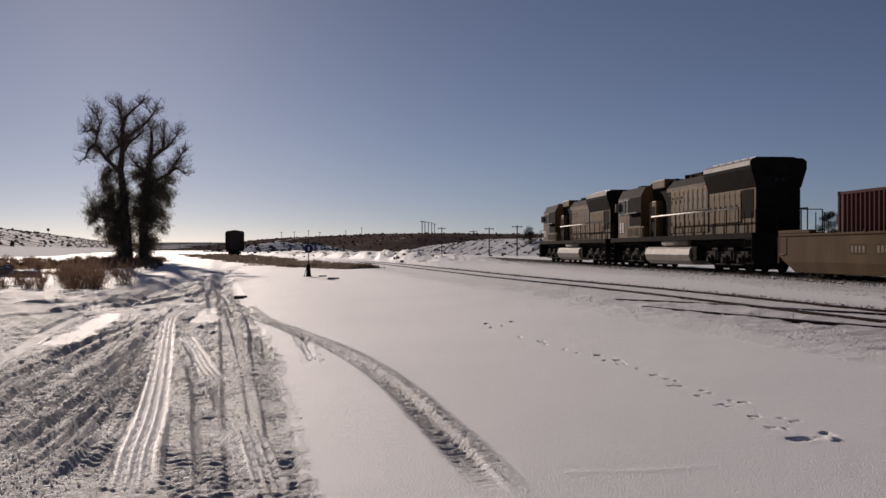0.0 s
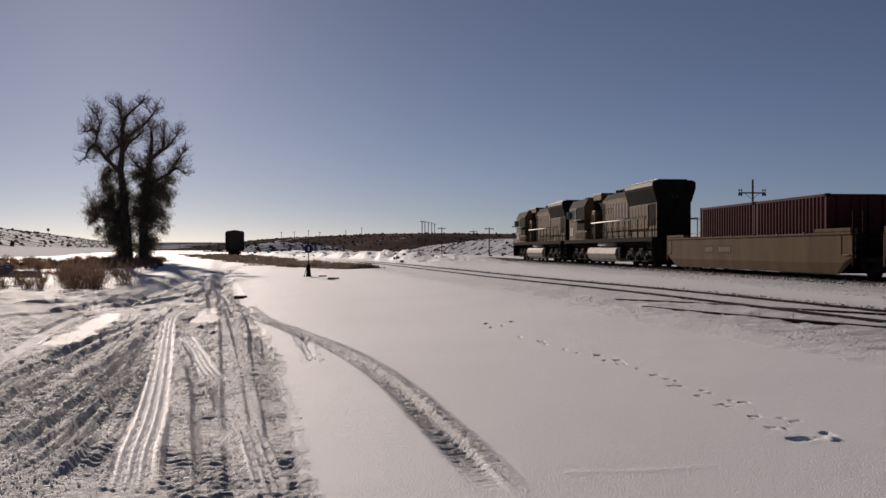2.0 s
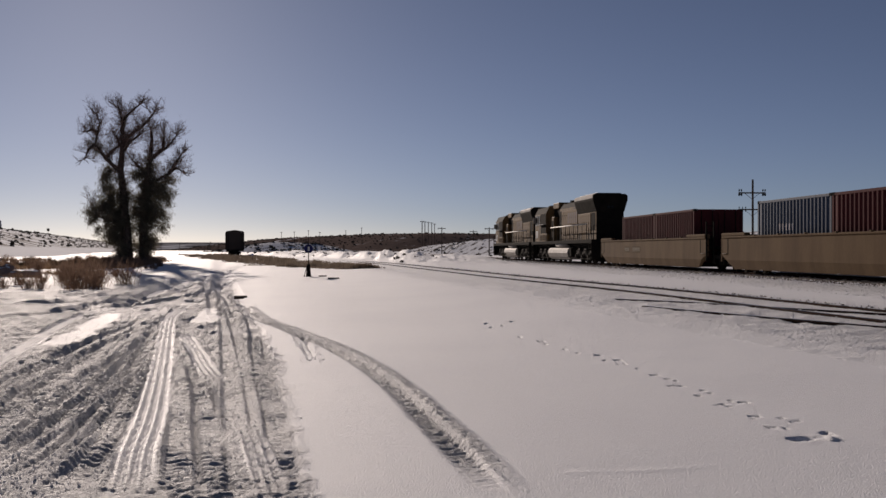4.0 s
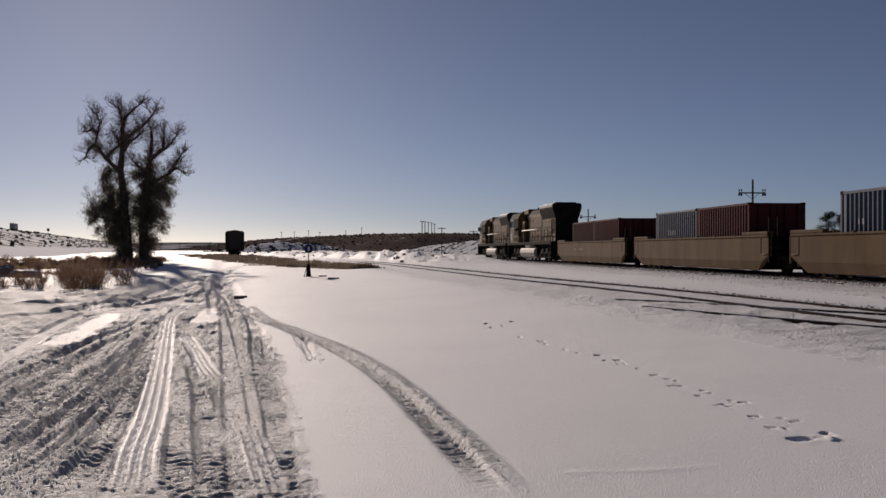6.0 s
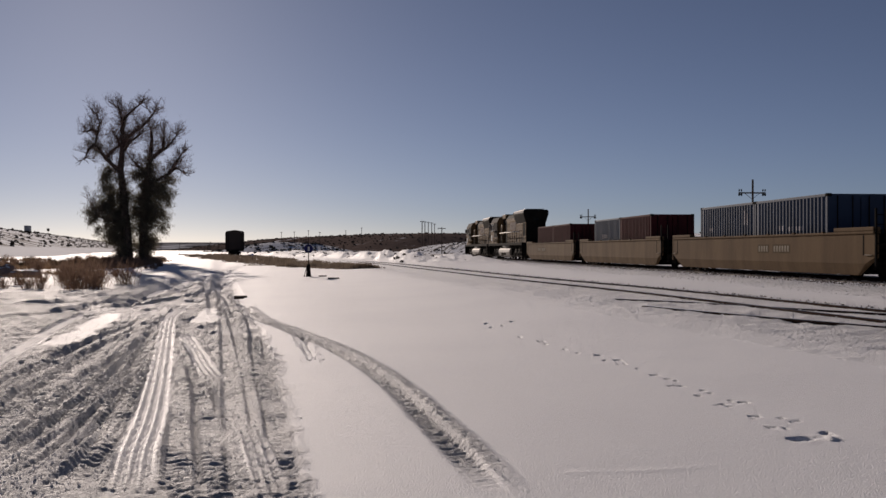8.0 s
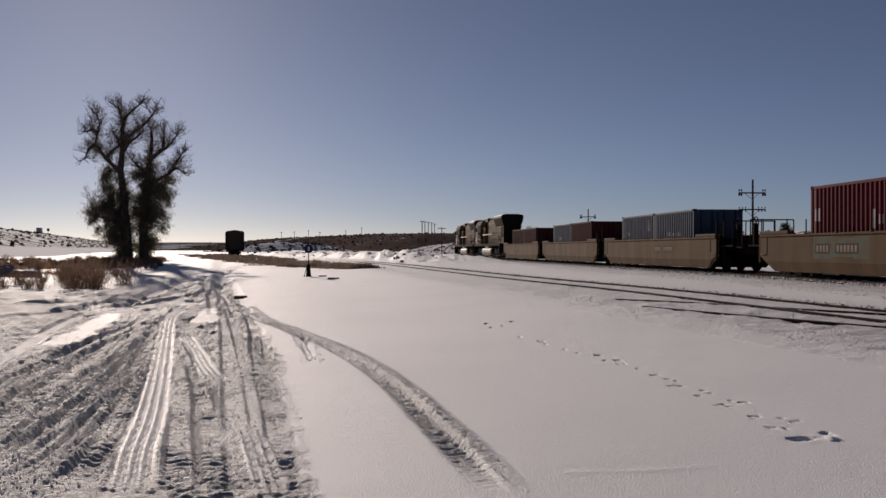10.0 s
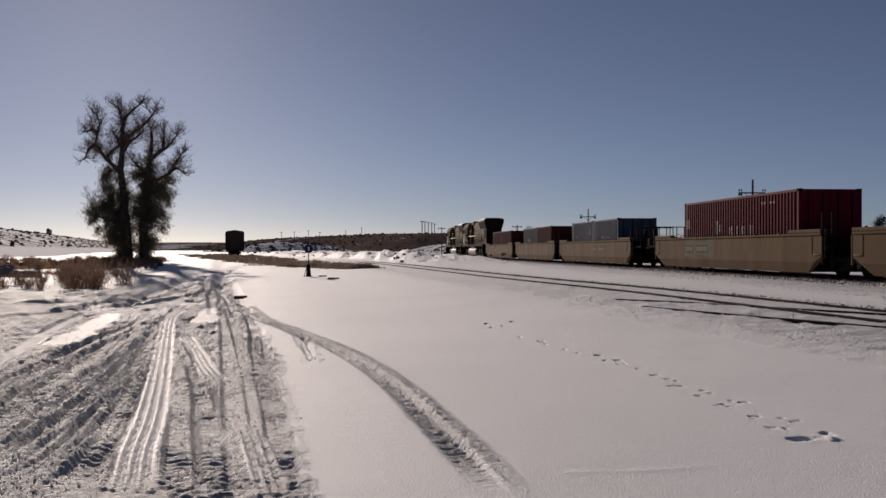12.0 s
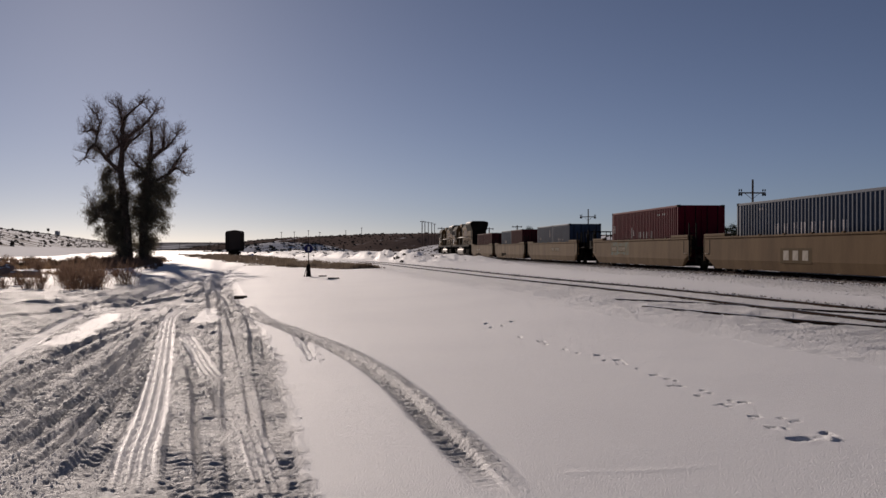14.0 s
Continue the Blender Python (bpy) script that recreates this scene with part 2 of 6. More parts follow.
# ---- ground ----
# Wheel tracks in the snow: stations (x, y), width, depth, pattern.
RUTS = (
    ("ribs", 0.25, 0.045, ((-1.7, 5.08), (-1.74, 5.35), (-2.05, 6.57), (-2.3, 7.64), (-2.68, 9.13), (-3.26, 11.33), (-4.23, 14.92), (-4.99, 17.74), (-5.56, 20), (-5.93, 21.86), (-6.2, 23.6))),
    ("ribs", 0.21, 0.05, ((-4.4, 16.49), (-3.89, 14.92), (-3.3, 13.09), (-2.75, 11.33), (-2.24, 9.81), (-2.01, 9.13))),
    ("ribs", 0.23, 0.05, ((-4.99, 10.24), (-5.44, 12.02), (-5.95, 14.03), (-6.85, 17.6), (-7.87, 22.28))),
    ("ribs", 0.2, 0.05, ((-0.85, 5.08), (-0.92, 5.35), (-1.03, 5.77), (-1.24, 6.57), (-1.43, 7.29), (-1.64, 8.03))),
    ("plain", 0.22, 0.035, ((-1.01, 5.08), (-1.17, 5.77), (-1.45, 6.96), (-1.8, 8.47), (-2.34, 10.81), (-3.08, 14.03), (-4.47, 20), (-6.5, 28.49))),
    ("plain", 0.14, 0.035, ((-1.23, 6.76), (-1.47, 7.77), (-1.78, 9.13), (-2.22, 11.06), (-2.82, 13.62), (-3.81, 17.74), (-5.34, 24.1))),
    ("lugs", 0.2, 0.05, ((-0.8, 5.08), (-0.93, 5.77), (-1.09, 6.57), (-1.35, 7.9), (-1.7, 9.5), (-2.11, 11.33), (-2.66, 14.03), (-3.3, 17.09), (-4.16, 20.71))),
    ("plain", 0.1, 0.03, ((-2.05, 11.61), (-2.39, 13.24), (-2.81, 15.31), (-3.18, 17.09))),
    ("lugs", 0.22, 0.05, ((-1.17, 5.08), (-1.35, 5.77), (-1.61, 6.76), (-1.88, 7.77), (-2.23, 9.13), (-2.65, 10.56), (-3.23, 12.53))),
    ("lugs", 0.24, 0.05, ((-1.35, 5.08), (-1.54, 5.77), (-1.75, 6.57), (-1.97, 7.4), (-2.24, 8.47), (-2.51, 9.5))),
    ("lugs", 0.27, 0.055, ((-2.09, 5.25), (-2.29, 6.07), (-2.46, 6.96), (-2.68, 7.95), (-3.02, 9.31), (-3.56, 11.33), (-4.36, 14.46), (-5.32, 18.43))),
    ("plain", 0.2, 0.045, ((-2.88, 5.77), (-2.91, 6.43), (-3, 7.29), (-3.18, 8.41), (-3.45, 9.9), (-3.96, 12.21), (-4.8, 15.93))),
    ("lugs", 0.24, 0.045, ((-3.44, 7.07), (-3.66, 8.09), (-3.97, 9.5), (-4.3, 11.06), (-4.73, 13.24), (-5.06, 15.41), (-5.56, 18.43))),
    ("lugs", 0.2, 0.05, ((-4.13, 8.17), (-4.44, 9.81), (-4.69, 11.22), (-5.02, 13.09), (-5.27, 15.11), (-5.52, 17.09), (-5.94, 20))),
    ("plain", 0.18, 0.04, ((-2.59, 5.31), (-2.57, 5.91), (-2.63, 6.76), (-2.87, 8.03), (-3.17, 9.5), (-3.7, 11.61), (-4.29, 14.03))),
    ("lugs", 0.22, 0.04, ((-2.4, 5.31), (-2.41, 5.77), (-2.52, 6.57))),
    ("berm", 0.17, 0.13, ((-2.31, 5.31), (-2.32, 5.66), (-2.34, 6.07), (-2.42, 6.52), (-2.58, 7.22), (-2.77, 8.03))),
    ("berm", 0.12, 0.085, ((-2.99, 6.36), (-3.15, 7.13), (-3.35, 7.95), (-3.64, 9.02))),
    ("berm", 0.1, 0.05, ((-3.73, 8.03), (-4.03, 9.13), (-4.34, 10.24), (-4.5, 11.06))),
    ("berm", 0.1, 0.05, ((-3.13, 9.13), (-3.24, 9.69), (-3.47, 10.71), (-3.77, 11.9))),
    ("berm", 0.16, 0.07, ((-4.87, 11.9), (-5.1, 13.09), (-5.29, 14.46), (-5.54, 16.15), (-5.89, 18.15))),
    ("berm", 0.12, 0.06, ((-1.37, 5.31), (-1.46, 5.84), (-1.6, 6.4), (-1.71, 6.76))),
    ("berm", 0.09, 0.05, ((-1.84, 7.9), (-2.03, 8.62), (-2.28, 9.5), (-2.52, 10.24))),
    ("plain", 0.9, 0.15, ((-16.0, 21.0), (-11.11, 24.53), (-10.0, 26.08), (-9.55, 29.32), (-10.63, 37.27), (-12.55, 47.88), (-14.86, 59.3))),
    ("plain", 0.8, 0.15, ((-14.0, 16.5), (-9.01, 19.9), (-8.55, 22.3), (-8.26, 25.37), (-8.97, 32.09), (-10.91, 42.09))),
    ("plain", 0.30, 0.14, ((-4.62, 19.94), (-7.2, 30.37), (-9.85, 40.33), (-12.9, 54.67), (-13.5, 59.28), (-15.8, 74.0))),
    ("plain", 0.30, 0.14, ((-4.15, 19.94), (-6.7, 30.37), (-9.3, 40.33), (-12.3, 54.67), (-12.9, 59.28), (-15.2, 74.0))),
    ("plain", 0.7, 0.14, ((-5.8, 26.88), (-8.99, 40.32), (-12.25, 54.67), (-16.71, 73.81), (-20.93, 93.18), (-28.0, 130.0))),
    ("soft", 0.20, 0.07, ((-4.93, 24.1), (-4.04, 20.71), (-3.44, 18.73), (-2.8, 17.09), (-2.14, 15.21), (-1.6, 13.62), (-1.14, 12.08), (-0.77, 10.71), (-0.45, 9.31), (-0.21, 8.09), (-0.04, 7.22), (0.1, 6.48), (0.21, 5.84), (0.29, 5.31), (0.33, 4.97))),
)

STREAKS = random.Random(21)
for kind, width, depth, stations in [r for r in RUTS if r[0] in ("lugs", "plain") and r[3][0][0] < -1.9 and r[1] < 0.28]:
    for k in range(5):
        off, skew = STREAKS.uniform(-0.5, 0.5), STREAKS.uniform(-0.03, 0.03)
        RUTS += ((STREAKS.choice(("plain", "plain", "lugs")), STREAKS.uniform(0.05, 0.14), STREAKS.uniform(0.012, 0.03), tuple((x + off + skew * y, y + off * 0.3) for x, y in stations)),)

for kind, width, depth, stations in [r for r in RUTS if r[1] in (0.9, 0.8)]:
    for k in range(7):
        off = STREAKS.uniform(-1.6, 1.9)
        RUTS += (("plain", STREAKS.uniform(0.3, 0.5), STREAKS.uniform(0.08, 0.13), tuple((x + off * 0.5, y + off) for x, y in stations)),)

# Untouched snow left standing between the wheel tracks: two ends and a half width.
CALM = ((-5.5, 14.2, -6.9, 20.6, 0.22), (-4.4, 18.2, -5.35, 22.6, 0.18))


def dense(stations, step=0.25):
    """A smooth line through the stations, with its running length."""
    p = np.array(stations, float)
    k = np.concatenate([[0], np.cumsum(np.hypot(*np.diff(p, axis=0).T))])
    g = np.gradient(p, k, axis=0)
    s = np.arange(0, k[-1], step)
    i = np.clip(np.searchsorted(k, s, "right") - 1, 0, len(k) - 2)
    h = (k[i + 1] - k[i])[:, None]
    t = ((s - k[i]) / (k[i + 1] - k[i]))[:, None]
    q = (2 * t**3 - 3 * t**2 + 1) * p[i] + (t**3 - 2 * t**2 + t) * h * g[i] + (3 * t**2 - 2 * t**3) * p[i + 1] + (t**3 - t**2) * h * g[i + 1]
    return q, s


def rut_profile(kind, d, s, width, depth):
    """The height that a wheel leaves at d metres off its line and s metres along it."""
    half = width / 2
    a = np.abs(d)
    inside = 1 - smooth01(a, half * 0.82, half * 1.12)
    crumbs = np.clip(0.35 + 1.1 * relief(s * 0.7 + 9 * np.sign(d), d * 2, 0.31, 4), 0, 2)
    berm = np.exp(-(((a - half * 1.35) / (half * 0.32)) ** 2)) * crumbs
    if kind == "berm":
        # a shoved-up ridge, gentle on one side and steep on the other
        body = np.where(d > 0, np.exp(-((d / (half * 1.5)) ** 2)), np.exp(-((d / (half * 0.22)) ** 2)))
        return depth * body * np.clip(0.85 + 0.45 * relief(s, d, 0.5, 3), 0.2, 1.4), body * 0.5
    if kind == "ribs":
        groove = smooth01(np.cos(d / width * 2 * math.pi * 3.5), -0.5, 0.4)
        blocks = 0.7 * np.sin(s * 2 * math.pi / 0.085) + 0.8 * relief(s, d, 0.06, 2)
        return inside * (0.006 - 0.024 * groove + 0.006 * groove * blocks + 0.004 * relief(s, d, 0.12, 3)) + 0.004 * berm, inside * 0.7 * (1 - 0.9 * groove)
    if kind == "soft":
        # a groove with a shoulder of thrown grains on its right
        floor = smooth01(d, -half * 1.5, -half * 0.1) * (1 - smooth01(d, half * 0.7, half * 1.15))
        grain = smooth01(d, half * 0.8, half * 1.3) * (1 - smooth01(d, half * 1.8, half * 2.7))
        tread = 0.009 * np.sin(s * 2 * math.pi / 0.085 + 16 * d + 2 * relief(s, d, 0.4, 2)) + 0.012 * relief(s, d, 0.09, 3)
        return -depth * 0.65 * floor + grain * (0.016 + 0.014 * relief(s, d, 0.08, 3)) + floor * tread, np.clip(floor + grain, 0, 1)
    inside = 1 - smooth01(a, half * 0.82, half * 1.12)
    z = -0.8 * depth * inside + 0.15 * depth * berm
    if kind == "lugs":
        bars = np.sin(s * 2 * math.pi / 0.125 + a * 12 + 1.6 * relief(s, d, 0.5, 2))
        z = z + 0.0085 * inside * bars * smooth01(relief(s, d * 0.4, 0.9, 2), -0.7, -0.2) + 0.008 * inside * relief(s, d, 0.12, 4)
    return z, inside * (0.1 if kind == "lugs" else 0.5)


def stretched(lo, hi, fine_lo, fine_hi, fine, growth):
    """Coordinates that are even in the middle and widen outwards."""
    out = list(np.arange(fine_lo, fine_hi, fine))
    step, v = fine, out[-1]
    while v < hi - fine:
        step *= growth
        v += step
        out.append(v)
    step, v = fine, out[0]
    while v > lo + fine:
        step *= growth
        v -= step
        out.insert(0, v)
    return np.array(out)


# The trodden hollows of an animal's trail over the smooth snow.
TRAIL = ((1.14, 14.5), (1.4, 13.36), (1.36, 13.75), (1.57, 12.6), (1.67, 12.12), (1.85, 11.81), (1.87, 11.31), (1.99, 11.25), (1.96, 10.92), (2.02, 10.89), (2.09, 10.48), (2.13, 9.95), (2.2, 9.65), (2.14, 9.23), (2.26, 9.51), (2.21, 9.17), (2.25, 8.61), (2.36, 8.88), (2.38, 8.71), (2.28, 8.13), (2.35, 8.05), (2.44, 8.3), (2.49, 8.2), (2.39, 7.59), (2.38, 7.49), (2.38, 7.16), (2.58, 7.46), (2.61, 7.31), (2.48, 7.09), (2.7, 6.9), (1.01, 16.56), (0.81, 16.37), (1.2, 17.21), (0.75, 17.18))


def ground_height(x, y):
    z = base_height(x, y)
    shape = x.shape
    x, y, z = x.ravel(), y.ravel(), z.ravel()
    base, cover, rolled, crumbled, ironed = z.copy(), np.zeros_like(x), np.zeros_like(x), np.zeros_like(x), np.zeros_like(x)
    for kind, width, depth, stations in sorted(RUTS, key=lambda r: r[0] == "ribs"):
        q, s = dense(stations)
        reach = width * 1.3 + 0.25
        near = np.nonzero((x > q[:, 0].min() - reach) & (x < q[:, 0].max() + reach) & (y > q[:, 1].min() - reach) & (y < q[:, 1].max() + reach))[0]
        best, side, run = np.full(len(near), 9.0), np.zeros(len(near)), np.zeros(len(near))
        px, py = x[near], y[near]
        for k in range(len(q) - 1):
            ax, ay = q[k]
            ux, uy = q[k + 1] - q[k]
            m = np.nonzero((np.abs(px - ax) < reach + 0.3) & (np.abs(py - ay) < reach + 0.3))[0]
            if not len(m):
                continue
            l2 = ux * ux + uy * uy
            t = np.clip(((px[m] - ax) * ux + (py[m] - ay) * uy) / l2, 0, 1)
            dx, dy = px[m] - ax - t * ux, py[m] - ay - t * uy
            d = np.hypot(dx, dy)
            w = d < best[m]
            mm = m[w]
            best[mm], side[mm], run[mm] = d[w], np.sign(ux * dy - uy * dx)[w], s[k] + t[w] * 0.25
        hit = best < reach
        idx = near[hit]
        end = smooth01(run[hit], 0, 1.5) * (1 - smooth01(run[hit], s[-1] - 2.0, s[-1]))
        dz, inside = rut_profile(kind, best[hit] * side[hit], run[hit], width, depth)
        if kind == "ribs":
            rolled[idx] = np.maximum(rolled[idx], end * inside * (1 - smooth01(y[idx], 16, 21)))
            flat = (1 - smooth01(best[hit], width * 0.45, width * 0.62)) * end
            z[idx] = z[idx] * (1 - flat) + (base[idx] - 0.02) * flat
            ironed[idx] = np.maximum(ironed[idx], flat)
        if kind == "soft":
            crumbled[idx] = np.maximum(crumbled[idx], end * inside)
        cover[idx] = np.maximum(cover[idx], end * inside)
        z[idx] += end * dz
    # loose, churned snow of the wheeled part
    edge = np.interp(y, (5.35, 6.57, 9.13, 11.9, 17.74, 22.93, 40.0), (-0.77, -1.0, -1.46, -2.0, -3.4, -4.75, -8.6))
    used = smooth01(edge - x + 0.10 * relief(x, y, 0.4, 3), -0.13, 0.12) * (1 - smooth01(y, 26, 60)) * smooth01(y + 0.9 * x, -9.0, -3.0) * smooth01(y, 2.4, 4.2)
    quiet = smooth01(relief(x + 5, y * 0.5 + 3, 1.6, 2), 0.2, 0.45)
    lump = 0.5 - np.abs(relief(x, y * 0.7, 0.24, 4)) * 2
    chunk = smooth01(relief(x + 31, y, 0.06, 2), 0.2, 0.4) * smooth01(relief(x + 11, y + 7, 0.6, 2), -0.2, 0.2)
    pit = smooth01(relief(x + 71, y * 0.8 + 9, 0.20, 2), 0.2, 0.5)
    calm = np.zeros_like(x)
    for x0, y0, x1, y1, wide in CALM:
        t = np.clip(((x - x0) * (x1 - x0) + (y - y0) * (y1 - y0)) / ((x1 - x0) ** 2 + (y1 - y0) ** 2), 0, 1)
        gap = np.hypot(x - x0 - t * (x1 - x0), y - y0 - t * (y1 - y0)) * (0.75 + 0.5 * t) + 0.2 * relief(x, y * 0.6, 0.7, 3)
        calm = np.maximum(calm, 1 - smooth01(gap, wide * 0.55, wide * 1.1))
    used = used * (1 - 0.75 * calm)
    z = z + 0.8 * calm * (base + 0.012 - z)
    rough = used * (1 - 0.7 * quiet) * (1 - 0.5 * cover) * (1 - ironed)
    z += rough * (0.021 * lump + 0.014 * chunk - 0.010 * pit)
    far_lump = 0.4 - np.abs(relief(x + 19, y * 0.5, 0.55, 4)) * 2
    z += used * (1 - ironed) * (1 - 0.4 * cover) * smooth01(y, 11, 17) * (0.050 + 0.035 * smooth01(y, 17, 22)) * (far_lump + relief(x + 2, y * 0.45 + 4, 0.9, 4))
    loose = np.clip(used * (1 - 0.3 * quiet) * (1 - 0.85 * ironed), 0, 1)
    loose = np.maximum(loose, crumbled * 0.9)
    z += crumbled * 0.014 * relief(x + 1, y + 2, 0.10, 3)
    z += loose * 0.009 * relief(x + 3, y + 8, 0.055, 2)
    # hoof and paw hollows
    rnd = np.random.RandomState(3)
    for bx, by in TRAIL:
        m = (np.abs(x - bx) < 0.2) & (np.abs(y - by) < 0.3)
        for k in range(1 + (rnd.rand() < 0.4)):
            ax, ay = bx + k * rnd.uniform(0.03, 0.06), by + k * rnd.uniform(-0.03, 0.03)
            wide, long = (0.002 + 0.0014 * by) * rnd.uniform(0.8, 1.3), 0.003 + 0.0026 * by + 0.002 * max(by - 9, 0)
            z[m] -= (0.044 + 0.006 * max(by - 8, 0)) * np.exp(-((((x[m] - ax) / wide) ** 2 + ((y[m] - ay) / long) ** 2) ** 2))
    # a faint drifted crease
    cx, cy = np.array((0.59, 0.74, 1.09, 1.45, 1.67, 1.89)), np.array((5.82, 5.93, 5.97, 6.02, 6.09, 6.23))
    m = (x > 0.62) & (x < 1.88) & (y > 5.5) & (y < 6.6)
    z[m] += 0.0045 * np.exp(-(((y[m] - np.interp(x[m], cx, cy)) / 0.05) ** 2)) * smooth01(x[m], 0.62, 0.8) * (1 - smooth01(x[m], 1.5, 1.88))
    m = (np.abs(x - 2.5) < 0.5) & (np.abs(y - 6.7) < 0.6)
    torn = 1 + 0.9 * relief(x[m], y[m], 0.07, 3)
    z[m] -= 0.05 * np.exp(-((((x[m] - 2.47) / 0.075) ** 2 + ((y[m] - 6.74) / 0.06) ** 2) * torn) ** 2)
    z[m] -= 0.03 * np.exp(-((((x[m] - 2.69) / 0.035) ** 2 + ((y[m] - 6.84) / 0.05) ** 2) * torn) ** 2)
    z[m] += 0.02 * np.exp(-((np.hypot((x[m] - 2.58), (y[m] - 6.68)) - 0.07) / 0.05) ** 2) * np.clip(0.3 + 1.5 * relief(x[m], y[m], 0.05, 3), 0, 1.5)
    # wind crust of the smooth field
    z += (1 - used) * (0.004 * relief(x, y, 0.6, 3)) * (1 - smooth01(y, 20, 60))
    # rough, windblown snow between the two lines, further off
    lat = (x - START[0]) * math.cos(TURN) + (y - START[1]) * math.sin(TURN)
    d = x - siding_x(np.clip(y, -60, 173))
    mid = smooth01(d, 1.6, 4.0) * (1 - smooth01(d, 8.0, 14.0)) * smooth01(-lat, 2.8, 5.0) * smooth01(y, 66, 100) * (1 - smooth01(y, 220, 320))
    z += mid * (0.6 + 0.45 * relief(x, y, 5.0, 3) + 0.55 * relief(x, y * 0.4, 1.2, 3))
    # flangeways and shovelled edges along the siding
    d = x - siding_x(np.clip(y, -60, 173))
    on = (y < 118) & (np.abs(d) < 4)
    fade = 1 - smooth01(y[on], 92, 118)
    for c, w, depth in ((-0.83, 0.05, 0.02), (-0.66, 0.07, 0.03), (0.66, 0.07, 0.03), (0.83, 0.05, 0.02)):
        z[on] -= fade * depth * np.exp(-(((d[on] - c) / w) ** 4))
    z[on] += fade * (0.062 * np.exp(-((d[on] / 1.6) ** 6)) + 0.045 * relief(x[on], y[on], 0.38, 3) * (1 - 0.75 * np.exp(-((d[on] / 1.2) ** 6))) * np.exp(-(((d[on] + 0.8) / 3.0) ** 4)))
    loose[on] = np.maximum(loose[on], fade * 0.6 * np.exp(-(((d[on] + 0.6) / 3.0) ** 2)))
    loose = np.maximum(loose, 0.8 * smooth01(-lat, 1.5, 2.5) * (1 - smooth01(-lat, 4.0, 6.5)) * (1 - smooth01(y, 120, 200)))
    return z.reshape(shape), rolled, loose


def make_ground():
    xs = np.concatenate([stretched(-3800, -3.3, -7.6, -3.3, 0.023, 1.045), np.arange(-3.29, 0.91, 0.0155), np.arange(0.92, 3.1, 0.02), np.arange(3.1, 9.0, 0.04)])
    xs = np.concatenate([xs, stretched(9.04, 3800, 9.04, 9.12, 0.035, 1.05)])
    ys = np.concatenate([-np.geomspace(3800, 3.0, 30), np.arange(-2.5, 2.3, 0.4)])
    v, step, out = 2.4, 0.03, []
    while v < 3900:
        out.append(v)
        step = (0.0182 * (v / 5.0) ** 1.48 if v > 4.3 else 0.08) if v < 40 else step * 1.03
        v += min(step, 60)
    ys = np.concatenate([ys, out])
    X, Y = np.meshgrid(xs, ys)
    Z, rolled, loose = ground_height(X.copy(), Y.copy())
    GRID.update(xs=xs, ys=ys, Z=Z, rolled=rolled.reshape(Z.shape))
    n, m = len(xs), len(ys)
    i = (np.arange(m - 1)[:, None] * n + np.arange(n - 1)[None, :]).ravel()
    quads = np.stack([i, i + 1, i + n + 1, i + n], 1).astype(np.int32)
    me = bpy.data.meshes.new("ground")
    me.vertices.add(n * m)
    me.vertices.foreach_set("co", np.stack([X, Y, Z], -1).ravel())
    me.loops.add(quads.size)
    me.loops.foreach_set("vertex_index", quads.ravel())
    me.polygons.add(len(quads))
    me.polygons.foreach_set("loop_start", np.arange(0, quads.size, 4, dtype=np.int32))
    me.polygons.foreach_set("use_smooth", np.ones(len(quads), bool))
    me.update()
    me.materials.append(SNOW)
    me.attributes.new("packed", "FLOAT", "POINT").data.foreach_set("value", rolled.astype(np.float32))
    me.attributes.new("loose", "FLOAT", "POINT").data.foreach_set("value", loose.astype(np.float32))
    return tagged(new("ground", me), "snow-covered ground, rutted by tyres and smooth beyond", "ground", kind="structure")


def height_at(x, y):
    return float(base_height(np.array([x]), np.array([y]))[0])


GRID = {}
make_ground()


def ground_z(x, y):
    """The finished ground's height, ruts and all, over arrays."""
    xs, ys, Z = GRID["xs"], GRID["ys"], GRID["Z"]
    i = np.clip(np.searchsorted(xs, x) - 1, 0, len(xs) - 2)
    j = np.clip(np.searchsorted(ys, y) - 1, 0, len(ys) - 2)
    u, w = (x - xs[i]) / (xs[i + 1] - xs[i]), (y - ys[j]) / (ys[j + 1] - ys[j])
    return (Z[j, i] * (1 - u) + Z[j, i + 1] * u) * (1 - w) + (Z[j + 1, i] * (1 - u) + Z[j + 1, i + 1] * u) * w


